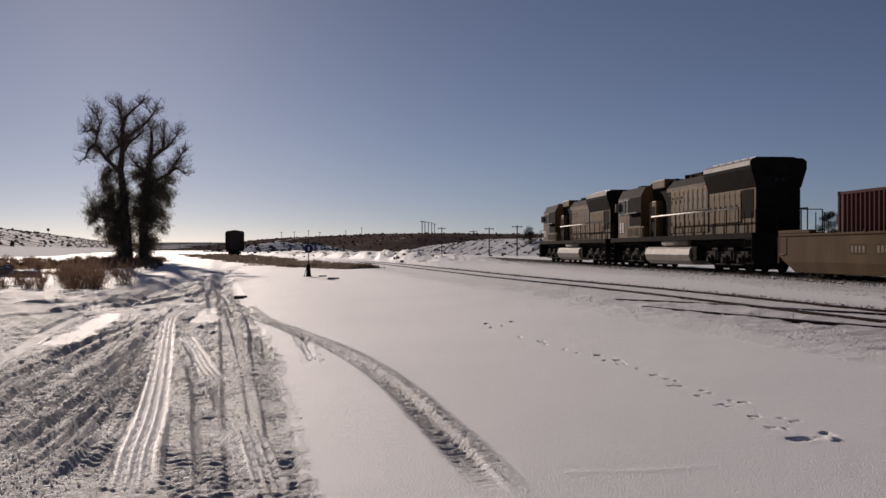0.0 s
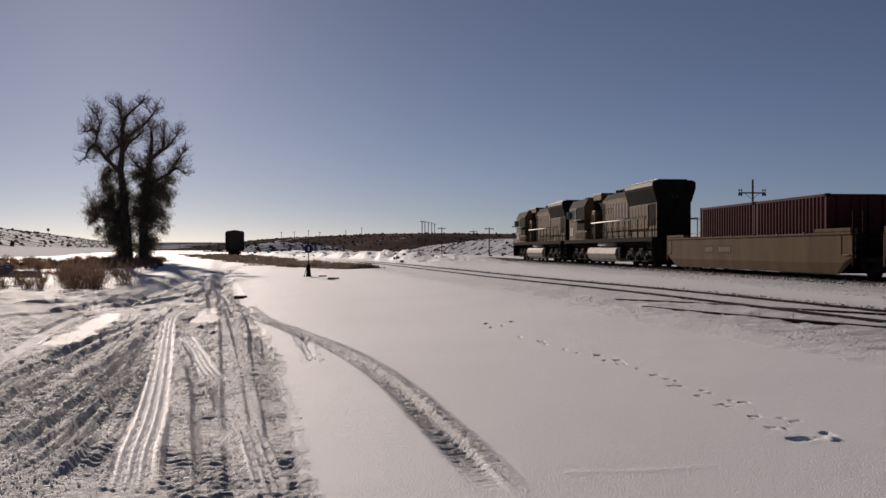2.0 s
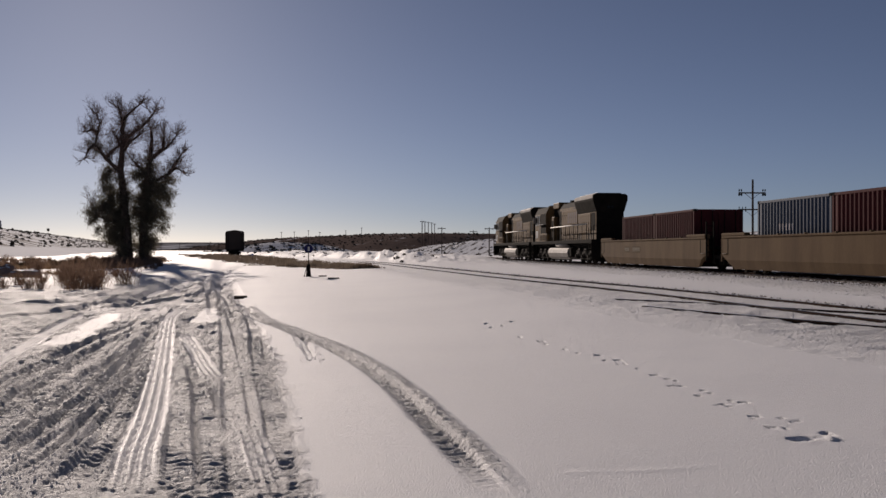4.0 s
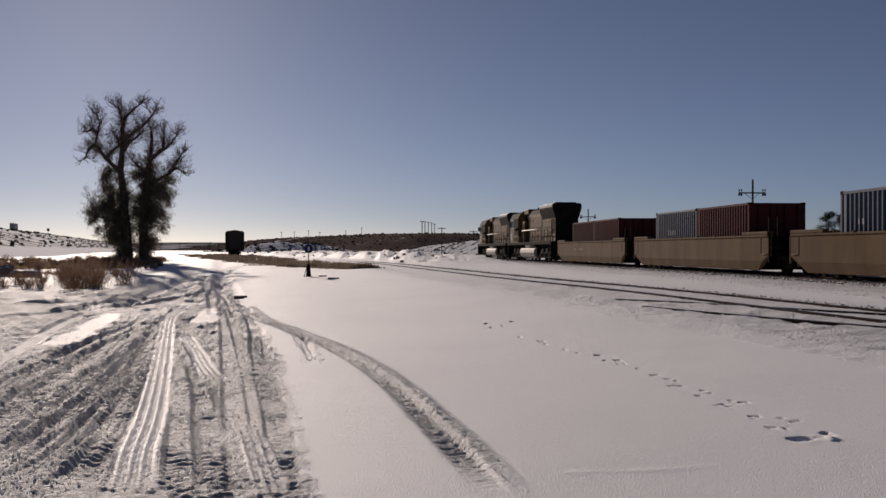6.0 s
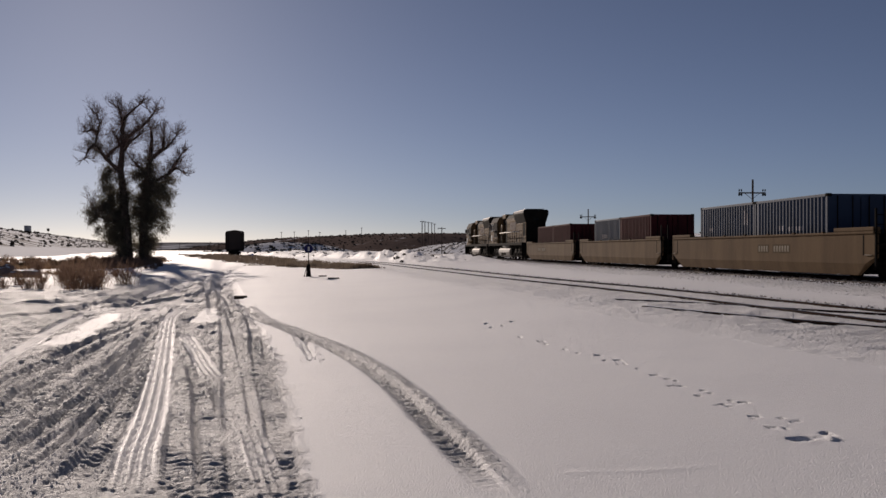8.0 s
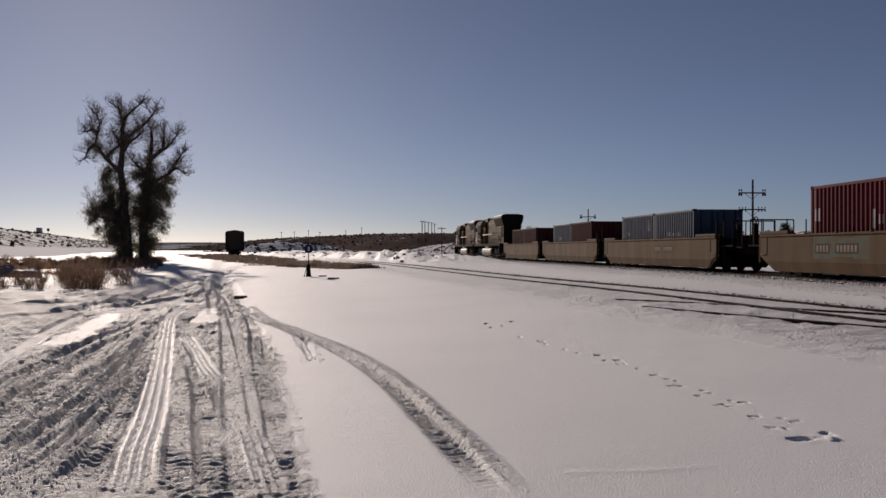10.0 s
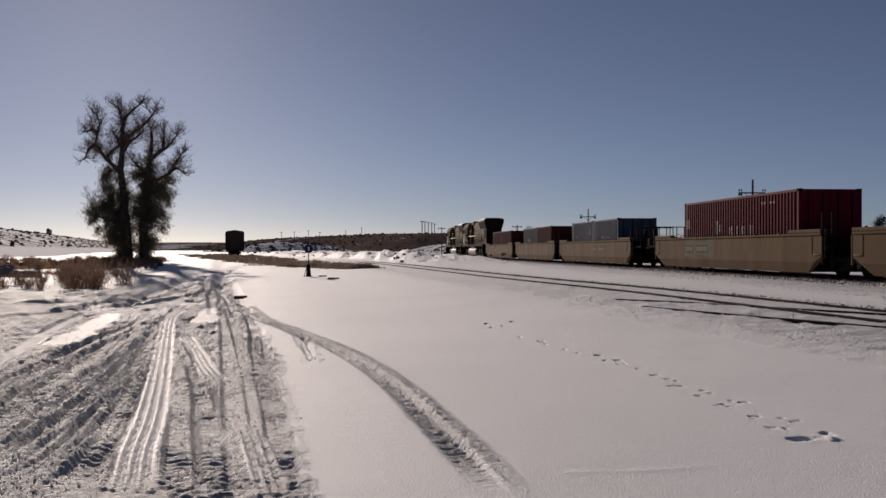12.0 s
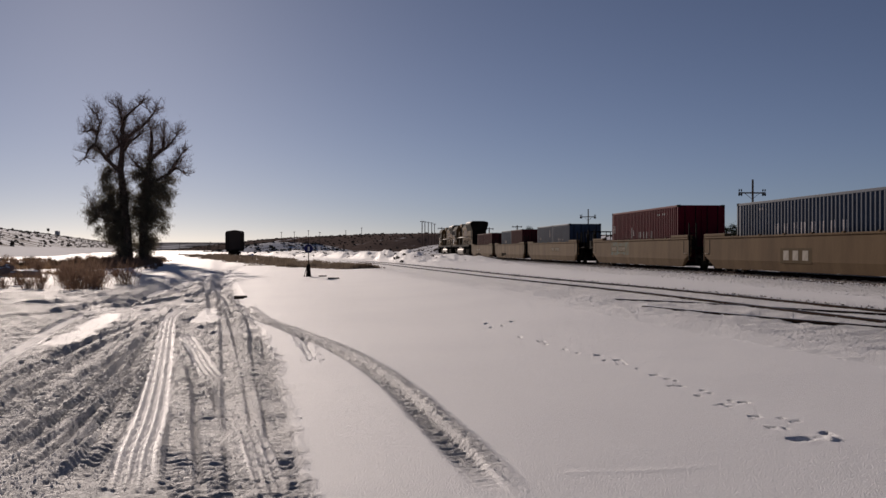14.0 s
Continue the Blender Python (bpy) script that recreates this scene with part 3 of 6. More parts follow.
def make_crumbs():
    """Loose crumbs of broken snow crust beside and between the wheel tracks."""
    rng = np.random.RandomState(12)
    px, py = [], []
    for kind, width, depth, stations in RUTS:
        if kind == "ribs":
            continue
        q, s = dense(stations)
        t = np.gradient(q, axis=0)
        t /= np.linalg.norm(t, axis=1)[:, None]
        pick = rng.choice(len(q), 110, p=(1 / q[:, 1] ** 1.3) / np.sum(1 / q[:, 1] ** 1.3))
        side = rng.choice((-1, 1), 110) if kind != "soft" else np.ones(110)
        off = side * (width * 0.55 + np.abs(rng.normal(0, 0.05, 110)))
        p = q[pick] + t[pick] * rng.uniform(-0.15, 0.15, (110, 1)) + np.stack([-t[pick][:, 1], t[pick][:, 0]], 1) * off[:, None]
        px.append(p[:, 0])
        py.append(p[:, 1])
    y = 4.6 / (1 - 0.72 * rng.rand(900))
    px.append(-0.95 - (y - 5.33) * 0.205 - rng.rand(900) * (1.6 + y * 0.22))
    py.append(y)
    x, y = np.concatenate(px), np.concatenate(py)
    ok = (y > 4.4) & (y < 30)
    x, y = x[ok], y[ok]
    tread = GRID["rolled"][np.searchsorted(GRID["ys"], y), np.searchsorted(GRID["xs"], x)]
    x, y = x[tread < 0.02], y[tread < 0.02]
    z = ground_z(x, y)
    r = 0.003 + 0.009 * rng.rand(len(x)) ** 4 + 0.0001 * y
    shape = np.array([(1, 0, 0), (0, 1, 0), (-1, 0, 0), (0, -1, 0), (0, 0, 0.9), (0, 0, -0.9)])
    v = shape[None] * r[:, None, None] * rng.uniform(0.6, 1.25, (len(x), 6, 3)) + np.stack([x, y, z + r * 0.35], 1)[:, None]
    tri = np.array([(0, 1, 4), (1, 2, 4), (2, 3, 4), (3, 0, 4), (1, 0, 5), (2, 1, 5), (3, 2, 5), (0, 3, 5)])
    f = (np.arange(len(x))[:, None, None] * 6 + tri[None]).reshape(-1, 3)
    tagged(raw("snow_crumbs", v.reshape(-1, 3).tolist(), f.tolist(), SNOW_CRUMB, smooth=True), "loose crumbs of snow thrown up by tyres", "snow", kind="stuff")


make_crumbs()


# ---- hills ----
def hill(name, label, mat, crest, near, far, rough=0.1, seed=0, steps=160, rows=14, hollow=1.0):
    """A ridge along crest stations (x, y, z), falling over `near` metres to its right-hand (camera) side and `far` metres behind."""
    p = np.array(crest, float)
    k = np.concatenate([[0], np.cumsum(np.hypot(*np.diff(p[:, :2], axis=0).T))])
    s = np.linspace(0, k[-1], steps)
    c = np.stack([np.interp(s, k, p[:, j]) for j in range(3)], 1)
    tang = np.gradient(c[:, :2], axis=0)
    tang /= np.linalg.norm(tang, axis=1)[:, None]
    side = np.stack([tang[:, 1], -tang[:, 0]], 1)
    us = np.concatenate([np.linspace(-1, 0, rows), np.linspace(0, 1, rows)[1:]])
    verts, faces = [], []
    for u in us:
        w = far if u < 0 else near
        xy = c[:, :2] + side * (u * w)
        fall = 1 - smooth01(np.abs(np.full(steps, u)), 0.04, 1.0)
        z = -0.8 + (c[:, 2] + 0.8) * fall ** hollow
        z = z + rough * c[:, 2] * relief(xy[:, 0] + seed * 91, xy[:, 1], max(near, 20) * 0.5, 4) * (1 - abs(u)) ** 0.5 * (0.25 + abs(u))
        verts += [(a, b, h) for (a, b), h in zip(xy.tolist(), z.tolist())]
    for r in range(len(us) - 1):
        for j in range(steps - 1):
            a = r * steps + j
            faces.append((a, a + 1, a + steps + 1, a + steps))
    return tagged(raw(name, verts, faces, mat, smooth=True), label, "hill", kind="structure")


def patchy(name, dark, scale, lo, hi, flat=None):
    """Hillside: snow lying between dark brush and bare soil."""
    m = material(name, dark, 0.95, 0, tuple(c * 0.6 for c in dark), 0.15, 0.8, 0.0, 1.2, 0.0)
    n, l = m.node_tree.nodes, m.node_tree.links
    b = n["Principled BSDF"]
    old = b.inputs["Base Color"].links[0].from_socket
    co, tex, ramp, mix = n.new("ShaderNodeTexCoord"), n.new("ShaderNodeTexNoise"), n.new("ShaderNodeMapRange"), n.new("ShaderNodeMix")
    tex.inputs["Scale"].default_value, tex.inputs["Detail"].default_value, tex.inputs["Roughness"].default_value = scale, 8, 0.65
    l.new(co.outputs["Object"], tex.inputs["Vector"])
    ramp.inputs["From Min"].default_value, ramp.inputs["From Max"].default_value = lo, hi
    l.new(tex.outputs["Fac"], ramp.inputs["Value"])
    mix.data_type = "RGBA"
    mix.inputs["B"].default_value = (0.84, 0.85, 0.88, 1)
    cover = ramp.outputs[0]
    if flat:
        # the gentle foot of the slope lies under unbroken snow
        sep, low, top = n.new("ShaderNodeSeparateXYZ"), n.new("ShaderNodeMapRange"), n.new("ShaderNodeMath")
        l.new(co.outputs["Object"], sep.inputs[0])
        low.inputs["From Min"].default_value, low.inputs["From Max"].default_value = flat + 0.6, flat
        l.new(sep.outputs["Z"], low.inputs["Value"])
        top.operation = "MAXIMUM"
        l.new(cover, top.inputs[0])
        l.new(low.outputs[0], top.inputs[1])
        cover = top.outputs[0]
    l.new(cover, mix.inputs["Factor"])
    l.new(old, mix.inputs["A"])
    l.new(mix.outputs["Result"], b.inputs["Base Color"])
    return m


HILL_SAGE = patchy("sage_hillside", (0.17, 0.13, 0.115), 0.03, 0.60, 0.66)
HILL_SNOW = patchy("snowy_bank", (0.10, 0.08, 0.065), 0.25, 0.40, 0.47)
HILL_MIX = patchy("brushy_embankment", (0.09, 0.07, 0.062), 0.11, 0.43, 0.51, 1.5)
HILL_MIX.node_tree.nodes["Principled BSDF"].inputs["Specular IOR Level"].default_value = 0.02
HILL_FAR = patchy("far_hills", (0.09, 0.08, 0.08), 0.01, 0.45, 0.7)

hill("hill_highway", "highway embankment of brush and patchy snow", HILL_MIX, [(-60 - 0.2857 * 60, -20, 8.0), (-83 - 0.2857 * 200, 200, 10.4), (-83 - 0.2857 * 560, 560, 10.9), (-83 - 0.2857 * 1400, 1400, 10.9), (-83 - 0.2857 * 2600, 2600, 9)], 90, 60, 0.12, 1, hollow=2.2)
hill("hill_sage", "long dark sagebrush hill with snow on its brow", HILL_SAGE, [(-420, 1600, 1), (-330, 1450, 4), (-270, 1350, 12), (-180, 1200, 16.0), (-60, 1000, 17.2), (0, 900, 16.2), (120, 860, 14.5), (300, 800, 11), (700, 800, 10)], 120, 200, 0.06, 2)
hill("hill_cut", "snowy cut bank with dark brush and boulders", HILL_SNOW, [(-14, 440, 0.6), (-4, 400, 2.6), (14, 350, 4.6), (33, 300, 4.8), (60, 240, 5.0), (75, 120, 4.0), (90, 0, 3.0)], 16, 30, 0.22, 3)
hill("hill_bank", "low snowy bank with scattered brush", HILL_SNOW, [(-106, 520, 0.5), (-96, 512, 3.6), (-82, 500, 4.8), (-64, 495, 4.0), (-48, 490, 0.5)], 40, 40, 0.2, 5)
hill("hill_far", "low far hills on the skyline", HILL_FAR, [(-3200, 2500, 16), (-1500, 2900, 20), (-800, 3000, 24), (-300, 2900, 22), (600, 2700, 20), (2500, 2200, 20)], 500, 600, 0.15, 4)


# ---- railway lines ----
RAIL = [(-0.070, -0.17), (0.070, -0.17), (0.065, -0.155), (0.012, -0.14), (0.012, -0.05), (0.036, -0.035), (0.036, 0.0), (-0.036, 0.0), (-0.036, -0.035), (-0.012, -0.05), (-0.012, -0.14), (-0.065, -0.155)]


def rail_line(points, name, label, drop=0.0):
    """A rail swept along plan points."""
    p = np.array(points, float)
    t = np.gradient(p, axis=0)
    t /= np.linalg.norm(t, axis=1)[:, None]
    n = np.stack([t[:, 1], -t[:, 0]], 1)
    k = len(RAIL)
    drop = np.broadcast_to(drop, len(p))
    verts = [(p[i, 0] + n[i, 0] * a, p[i, 1] + n[i, 1] * a, b - drop[i]) for i in range(len(p)) for a, b in RAIL]
    faces = [(i * k + j, i * k + (j + 1) % k, (i + 1) * k + (j + 1) % k, (i + 1) * k + j) for i in range(len(p) - 1) for j in range(k)]
    ob = raw(name, verts, faces, RAIL_RUST)
    ob.data.materials.append(RAIL_HEAD)
    for f in ob.data.polygons:
        if f.index % k == 6:
            f.material_index = 1
    return tagged(ob, label, "rail", kind="structure")


for side in (-0.7535, 0.7535):
    rail_line([along(s, side) for s in np.linspace(-140, 420, 60)], "rail", "polished steel rail of the main line")
    ys = np.linspace(-50, 112, 110)
    xs = siding_x(ys)
    sl = np.gradient(xs, ys)
    rail_line([(x + side / math.hypot(1, g), y - side * g / math.hypot(1, g)) for x, y, g in zip(xs, ys, sl)], "rail", "rusty siding rail half buried in snow", 0.085)


# two older rails of a turnout, nearly snowed under
for stations in (((9.0, 13.4), (7.27, 16.06), (6.59, 17.14), (5.95, 18.2), (5.3, 19.7), (4.51, 21.4), (3.94, 22.3)), ((8.0, 10.2), (6.18, 13.65), (5.46, 15.36), (4.96, 16.64), (4.37, 18.17), (3.9, 19.5))):
    line = dense(stations)[0]
    proud = np.linspace(0.038, 0.02, len(line))
    rail_line(line, "rail", "rusty turnout rail nearly snowed under", -np.polyval(np.polyfit(line[:, 1], ground_z(line[:, 0], line[:, 1]), 2), line[:, 1]) - proud)


def make_bed():
    """The main line's ballast bed, snow on its shoulders, with its ties."""
    prof = [(-2.0, -0.24), (-1.5, -0.07), (-1.3, -0.13), (-0.9, -0.15), (0.9, -0.15), (1.3, -0.08), (1.8, -0.02), (3.2, -0.5)]
    ss = np.arange(-140, 420, 0.5)
    verts, faces = [], []
    for s in ss:
        for lat, z in prof:
            x, y = along(s, lat)
            z += 0.03 * float(relief(np.array([s]), np.array([lat * 2.0]), 0.8, 2)[0])
            verts.append((x, y, z))
    k = len(prof)
    for i in range(len(ss) - 1):
        for j in range(k - 1):
            faces.append((i * k + j, i * k + j + 1, (i + 1) * k + j + 1, (i + 1) * k + j))
    bed = tagged(raw("trackbed", verts, faces, BALLAST), "dark ballast bed of the main line", "trackbed", kind="structure")
    bm = bmesh.new()
    box(bm, -1.3, 1.3, -0.115, 0.115, -0.32, -0.17 + 0.004, 0.01)
    first = None
    for i in range(260):
        x, y = along(-30 + i * 0.56)
        m = Matrix.Translation((x, y, 0)) @ Matrix.Rotation(TURN, 4, "Z")
        if first is None:
            first = part("tie", bm, TIE, bed, m=m)
        else:
            twin(first, m)
    # chunks of ballast and crusted snow thrown up beside the rails
    rnd = random.Random(5)
    for name, mat, lats, num, size in (("ballast_stones", BALLAST, (-2.7, -1.0), 4200, 0.035), ("snow_lumps", SNOW_CRUMB, (-3.6, -1.7), 2800, 0.035)):
        v, f = [], []
        for i in range(num):
            s, lat, r = -25 + 110 * rnd.random() ** 1.5, rnd.uniform(*lats), size * rnd.uniform(0.5, 1.4)
            x, y = along(s, lat)
            z = (-0.06 if lat > -1.7 else max(-0.20, height_at(x, y))) + r * 0.2
            o = len(v)
            v += [(x + r * rnd.uniform(.6, 1.2), y, z), (x, y + r * rnd.uniform(.6, 1.2), z), (x - r, y, z), (x, y - r, z), (x, y, z + r * rnd.uniform(.6, 1.1)), (x, y, z - r)]
            f += [tuple(o + j for j in t) for t in ((0, 1, 4), (1, 2, 4), (2, 3, 4), (3, 0, 4), (1, 0, 5), (2, 1, 5), (3, 2, 5), (0, 3, 5))]
        tagged(raw(name, v, f, mat), "loose " + ("dark ballast stones" if mat is BALLAST else "lumps of crusted snow") + " beside the main line", "stones" if mat is BALLAST else "snow", kind="stuff")


make_bed()


def lumps(name, label, mat, num, size, place, seed):
    """Small angular lumps lying on the finished ground; place gives x, y for two random numbers."""
    r0 = np.random.RandomState(seed)
    x, y = place(r0.rand(num), r0.rand(num))
    r = size * r0.uniform(0.35, 1.3, num) ** 1.5
    z = ground_z(x, y) + r * 0.15
    shape = np.array([(1, 0, 0), (0, 1, 0), (-1, 0, 0), (0, -1, 0), (0, 0, 0.8), (0, 0, -0.8)])
    v = shape[None] * r[:, None, None] * r0.uniform(0.55, 1.3, (num, 6, 3)) + np.stack([x, y, z], 1)[:, None]
    tri = np.array([(0, 1, 4), (1, 2, 4), (2, 3, 4), (3, 0, 4), (1, 0, 5), (2, 1, 5), (3, 2, 5), (0, 3, 5)])
    f = (np.arange(num)[:, None, None] * 6 + tri[None]).reshape(-1, 3)
    tagged(raw(name, v.reshape(-1, 3).tolist(), f.tolist(), mat), label, "stones" if mat is BALLAST else "snow", kind="stuff")


def beside_siding(lo, hi, near, far):
    def place(u, w):
        y = near + (far - near) * u ** 1.6
        return siding_x(y) + lo + (hi - lo) * w, y
    return place


lumps("siding_snow_lumps", "crusted lumps of snow along the siding", SNOW_CRUMB, 2600, 0.018, beside_siding(-3.4, 2.6, 10, 62), 61)
lumps("siding_stones", "brown ballast stones showing through the snow", BALLAST, 700, 0.026, beside_siding(0.9, 1.9, 17, 60), 62)
lumps("line_snow_lumps", "crusted lumps of snow between the two lines", SNOW_CRUMB, 4000, 0.026, lambda u, w: tuple(np.array([along(-24 + 90 * a ** 1.5, -6.0 + 4.2 * b) for a, b in zip(u, w)]).T), 63)


# ---- the train ----
def thing(name, label, category, group=""):
    return tagged(new(name), label, category, group)


MOVERS = []      # (thing, metres ahead of START at the start)
ROLLERS = []     # (wheelset, its pose on its truck, radius)


def wheelset(parent, m, r, name="wheelset"):
    """An axle with two flanged wheels."""
    bm = bmesh.new()
    for sx in (-1, 1):
        prof = [(0.09, 0.60), (0.10, 0.66), (r * 0.8, 0.68), (r * 0.84, 0.64), (r + 0.026, 0.64), (r + 0.026, 0.665), (r, 0.70), (r - 0.006, 0.79), (r * 0.84, 0.79), (r * 0.8, 0.74), (0.14, 0.76), (0.12, 0.86)]
        lathe(bm, prof, 20, Matrix.Rotation(math.pi / 2 * sx, 4, "Y"))
    tube(bm, (-0.7, 0, 0), (0.7, 0, 0), 0.09)
    box(bm, -0.775, -0.745, -r * 0.7, r * 0.7, -0.03, 0.03)
    ob = part(name, bm, DARK, parent, "worn steel wheelset", m=m)
    ROLLERS.append((ob, m, r))
    return ob


def loco_truck(parent, y):
    """A three-axle truck: side frames, springs, journal boxes, brake gear."""
    bm = bmesh.new()
    for sx in (-1, 1):
        x0 = sx * 1.02
        a, b = sorted((x0 - 0.09, x0 + 0.09))
        box(bm, a, b, -2.45, 2.45, 0.62, 0.92, 0.04)
        for yy in (-1.75, 0, 1.75):
            box(bm, *sorted((x0 - 0.12 * sx, x0 + 0.16 * sx)), yy - 0.24, yy + 0.24, 0.36, 0.74, 0.04)
            tube(bm, (x0, yy, 0.508), (x0 + sx * 0.26, yy, 0.508), 0.15, 0.13, 12)
        for yy in (-0.9, 0.9):
            for k in (-0.16, 0.16):
                tube(bm, (x0 + sx * 0.06, yy + k, 0.5), (x0 + sx * 0.06, yy + k, 0.98), 0.10, None, 10)
            tube(bm, (x0 + sx * 0.14, yy - 0.3, 0.98), (x0 + sx * 0.14, yy + 0.3, 0.98), 0.09)
        tube(bm, (x0 + sx * 0.1, -2.2, 0.32), (x0 + sx * 0.1, 2.2, 0.32), 0.03)
    box(bm, -1.0, 1.0, -0.4, 0.4, 0.6, 1.15, 0.03)
    for yy in (-1.3, 0.45, 2.0):
        box(bm, -0.62, 0.62, yy - 0.62, yy + 0.42, 0.12, 0.62, 0.08)
    tr = part("truck", bm, SILVER_DIRTY, parent, "grimy three-axle truck", m=pose(0, y, 0))
    for yy in (-1.75, 0, 1.75):
        wheelset(tr, pose(0, yy, 0.508), 0.508)
    return tr


SILVER_DIRTY = material("grimy_truck_paint", (0.016, 0.014, 0.013), 0.85, 0.0, (0.045, 0.039, 0.034), 3.5, 0.7, 0.2, 30.0, 0.03)


def door_panels(parent, x, y0, y1, z0, z1, n, sx):
    """A row of hinged hood doors, each its own part, standing proud with a gap between."""
    w = (y1 - y0) / n - 0.05
    bm = bmesh.new()
    box(bm, *sorted((0, sx * 0.035)), -w / 2, w / 2, z0, z1, 0.01)
    for z in (z0 + 0.15 * (z1 - z0), z0 + 0.85 * (z1 - z0)):
        box(bm, *sorted((sx * 0.03, sx * 0.055)), -w / 2 + 0.02, -w / 2 + 0.09, z - 0.04, z + 0.04)
    box(bm, *sorted((sx * 0.03, sx * 0.06)), w / 2 - 0.12, w / 2 - 0.07, (z0 + z1) / 2 - 0.09, (z0 + z1) / 2 + 0.09)
    places = [pose(x, y0 + (i + 0.5) * (y1 - y0) / n, 0) for i in range(n)]
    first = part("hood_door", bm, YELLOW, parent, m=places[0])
    for m in places[1:]:
        twin(first, m)


SOOT = material("sooty_roof", (0.010, 0.009, 0.008), 0.85, 0, (0.028, 0.022, 0.016), 0.9, 0.5, spec=0.03)


def sooty_top(ob):
    """Upward faces of a body are black with exhaust."""
    ob.data.materials.append(SOOT)
    for f in ob.data.polygons:
        if f.normal.z > 0.25:
            f.material_index = 1
    return ob


FADED = material("faded_lettering_paint", (0.15, 0.11, 0.115), 0.7, 0, (0.10, 0.075, 0.06), 2.0, 0.9)


def locomotive():
    """Origin on the rail under the rear of the hood; y runs forward."""
    root = thing("locomotive", "grimy yellow and grey six-axle diesel locomotive", "locomotive", "locomotives of the train")
    # frame, walkway and its sill
    bm = bmesh.new()
    box(bm, -1.0, 1.0, -1.0, 20.4, 1.05, 1.55, 0.03)
    box(bm, -1.52, 1.52, -0.95, 20.2, 1.55, 1.66, 0.015)
    for sx in (-1, 1):
        box(bm, *sorted((sx * 1.50, sx * 1.54)), -0.95, 20.2, 1.42, 1.66)
    part("frame", bm, DARK, root, "sooty black frame and walkway")
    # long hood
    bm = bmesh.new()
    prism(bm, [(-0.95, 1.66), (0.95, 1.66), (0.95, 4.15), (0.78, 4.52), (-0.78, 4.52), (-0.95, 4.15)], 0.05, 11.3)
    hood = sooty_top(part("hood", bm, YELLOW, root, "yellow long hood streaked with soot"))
    for sx in (-1, 1):
        door_panels(hood, sx * 0.95, 1.5, 5.1, 2.15, 3.5, 6, sx)
        door_panels(hood, sx * 0.95, 5.3, 11.2, 1.8, 2.75, 9, sx)
        door_panels(hood, sx * 0.95, 5.3, 11.2, 2.85, 3.95, 9, sx)
        each("grille", [(sx * 0.95, sx * 0.965, 0.25, 1.35, 2.3, 3.5)], DARK, hood, "black intake grille")
        each("louvre", [(sx * 0.985, sx * 0.997, 5.5 + 0.655 * k, 5.78 + 0.655 * k, 3.55, 3.62) for k in range(9)], DARK, hood)
    each("faded_lettering", [(-0.998, -0.988, y, y + 0.34, 2.95, 3.75) for y in (5.45, 6.1, 6.75, 7.4, 8.05)], FADED, hood, "faded pale lettering bar")
    # The end's shade is put into a near-black plate over the yellow hood.
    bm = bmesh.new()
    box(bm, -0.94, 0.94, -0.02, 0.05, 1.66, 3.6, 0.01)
    part("hood_end", bm, DARK, hood, "end of the hood, its shade put into near-black colour")
    # flared radiator: overhanging wings, the shade below them painted near-black
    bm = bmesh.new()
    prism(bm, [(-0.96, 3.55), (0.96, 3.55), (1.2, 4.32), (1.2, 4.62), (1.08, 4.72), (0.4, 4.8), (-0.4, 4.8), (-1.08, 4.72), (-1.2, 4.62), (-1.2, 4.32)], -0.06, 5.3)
    rad = part("radiator", bm, DARK, root, "flared radiator housing, shade under its wings put into near-black")
    # roof edge and hatches in silver, standing in for the sun's grazing glint
    bm = bmesh.new()
    for sx in (-1, 1):
        prism(bm, [(sx * 1.215, 4.46), (sx * 1.215, 4.64), (sx * 1.08, 4.745), (sx * 0.95, 4.76), (sx * 1.06, 4.7), (sx * 1.18, 4.6)], 0.0, 5.28)
    for k in range(6):
        box(bm, -0.85, 0.85, 0.3 + 0.82 * k, 0.95 + 0.82 * k, 4.79, 4.835, 0.01)
    part("radiator_edge", bm, SILVER, rad, "roof edge with the sun's glint put into silver paint")
    # dark centre section with blower and filter housings
    bm = bmesh.new()
    prism(bm, [(-0.85, 1.66), (0.85, 1.66), (0.85, 4.3), (0.7, 4.55), (-0.7, 4.55), (-0.85, 4.3)], 11.3, 13.9)
    part("filter_section", bm, DARK, root, "black air filter section")
    each("filter_box", [(-1.25, -0.8, 12.2, 13.4, 1.66, 3.6), (-1.0, 1.0, 11.5, 13.6, 4.25, 4.72), (0.8, 1.25, 11.7, 13.4, 1.66, 3.2)], YELLOW, root, "", 0.05)
    each("dark_recess", [(-0.99, -0.94, 10.55, 11.25, 1.75, 3.95), (-1.26, -1.245, 12.35, 12.95, 1.75, 3.3)], DARK, root, "black recessed panel")
    each("exhaust_stack", [(-0.55, 0.55, 7.2, 9.0, 4.5, 4.76)], DARK, root, "sooty exhaust housing", 0.05)
    for y, r in ((6.3, 0.55), (9.9, 0.45)):
        part("fan_housing", tube(bmesh.new(), (0, y, 4.5), (0, y, 4.79), r, r, 18), DARK, root, "round roof fan housing")
    each("lifting_lug", [(-0.75, -0.55, k, k + 0.25, 4.52, 4.66) for k in (5.9, 8.1, 10.5)], DARK, root)
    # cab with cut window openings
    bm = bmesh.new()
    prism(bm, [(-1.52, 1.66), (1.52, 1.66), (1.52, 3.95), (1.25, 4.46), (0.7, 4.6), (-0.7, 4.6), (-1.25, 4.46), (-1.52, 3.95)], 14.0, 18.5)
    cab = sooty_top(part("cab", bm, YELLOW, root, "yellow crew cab"))
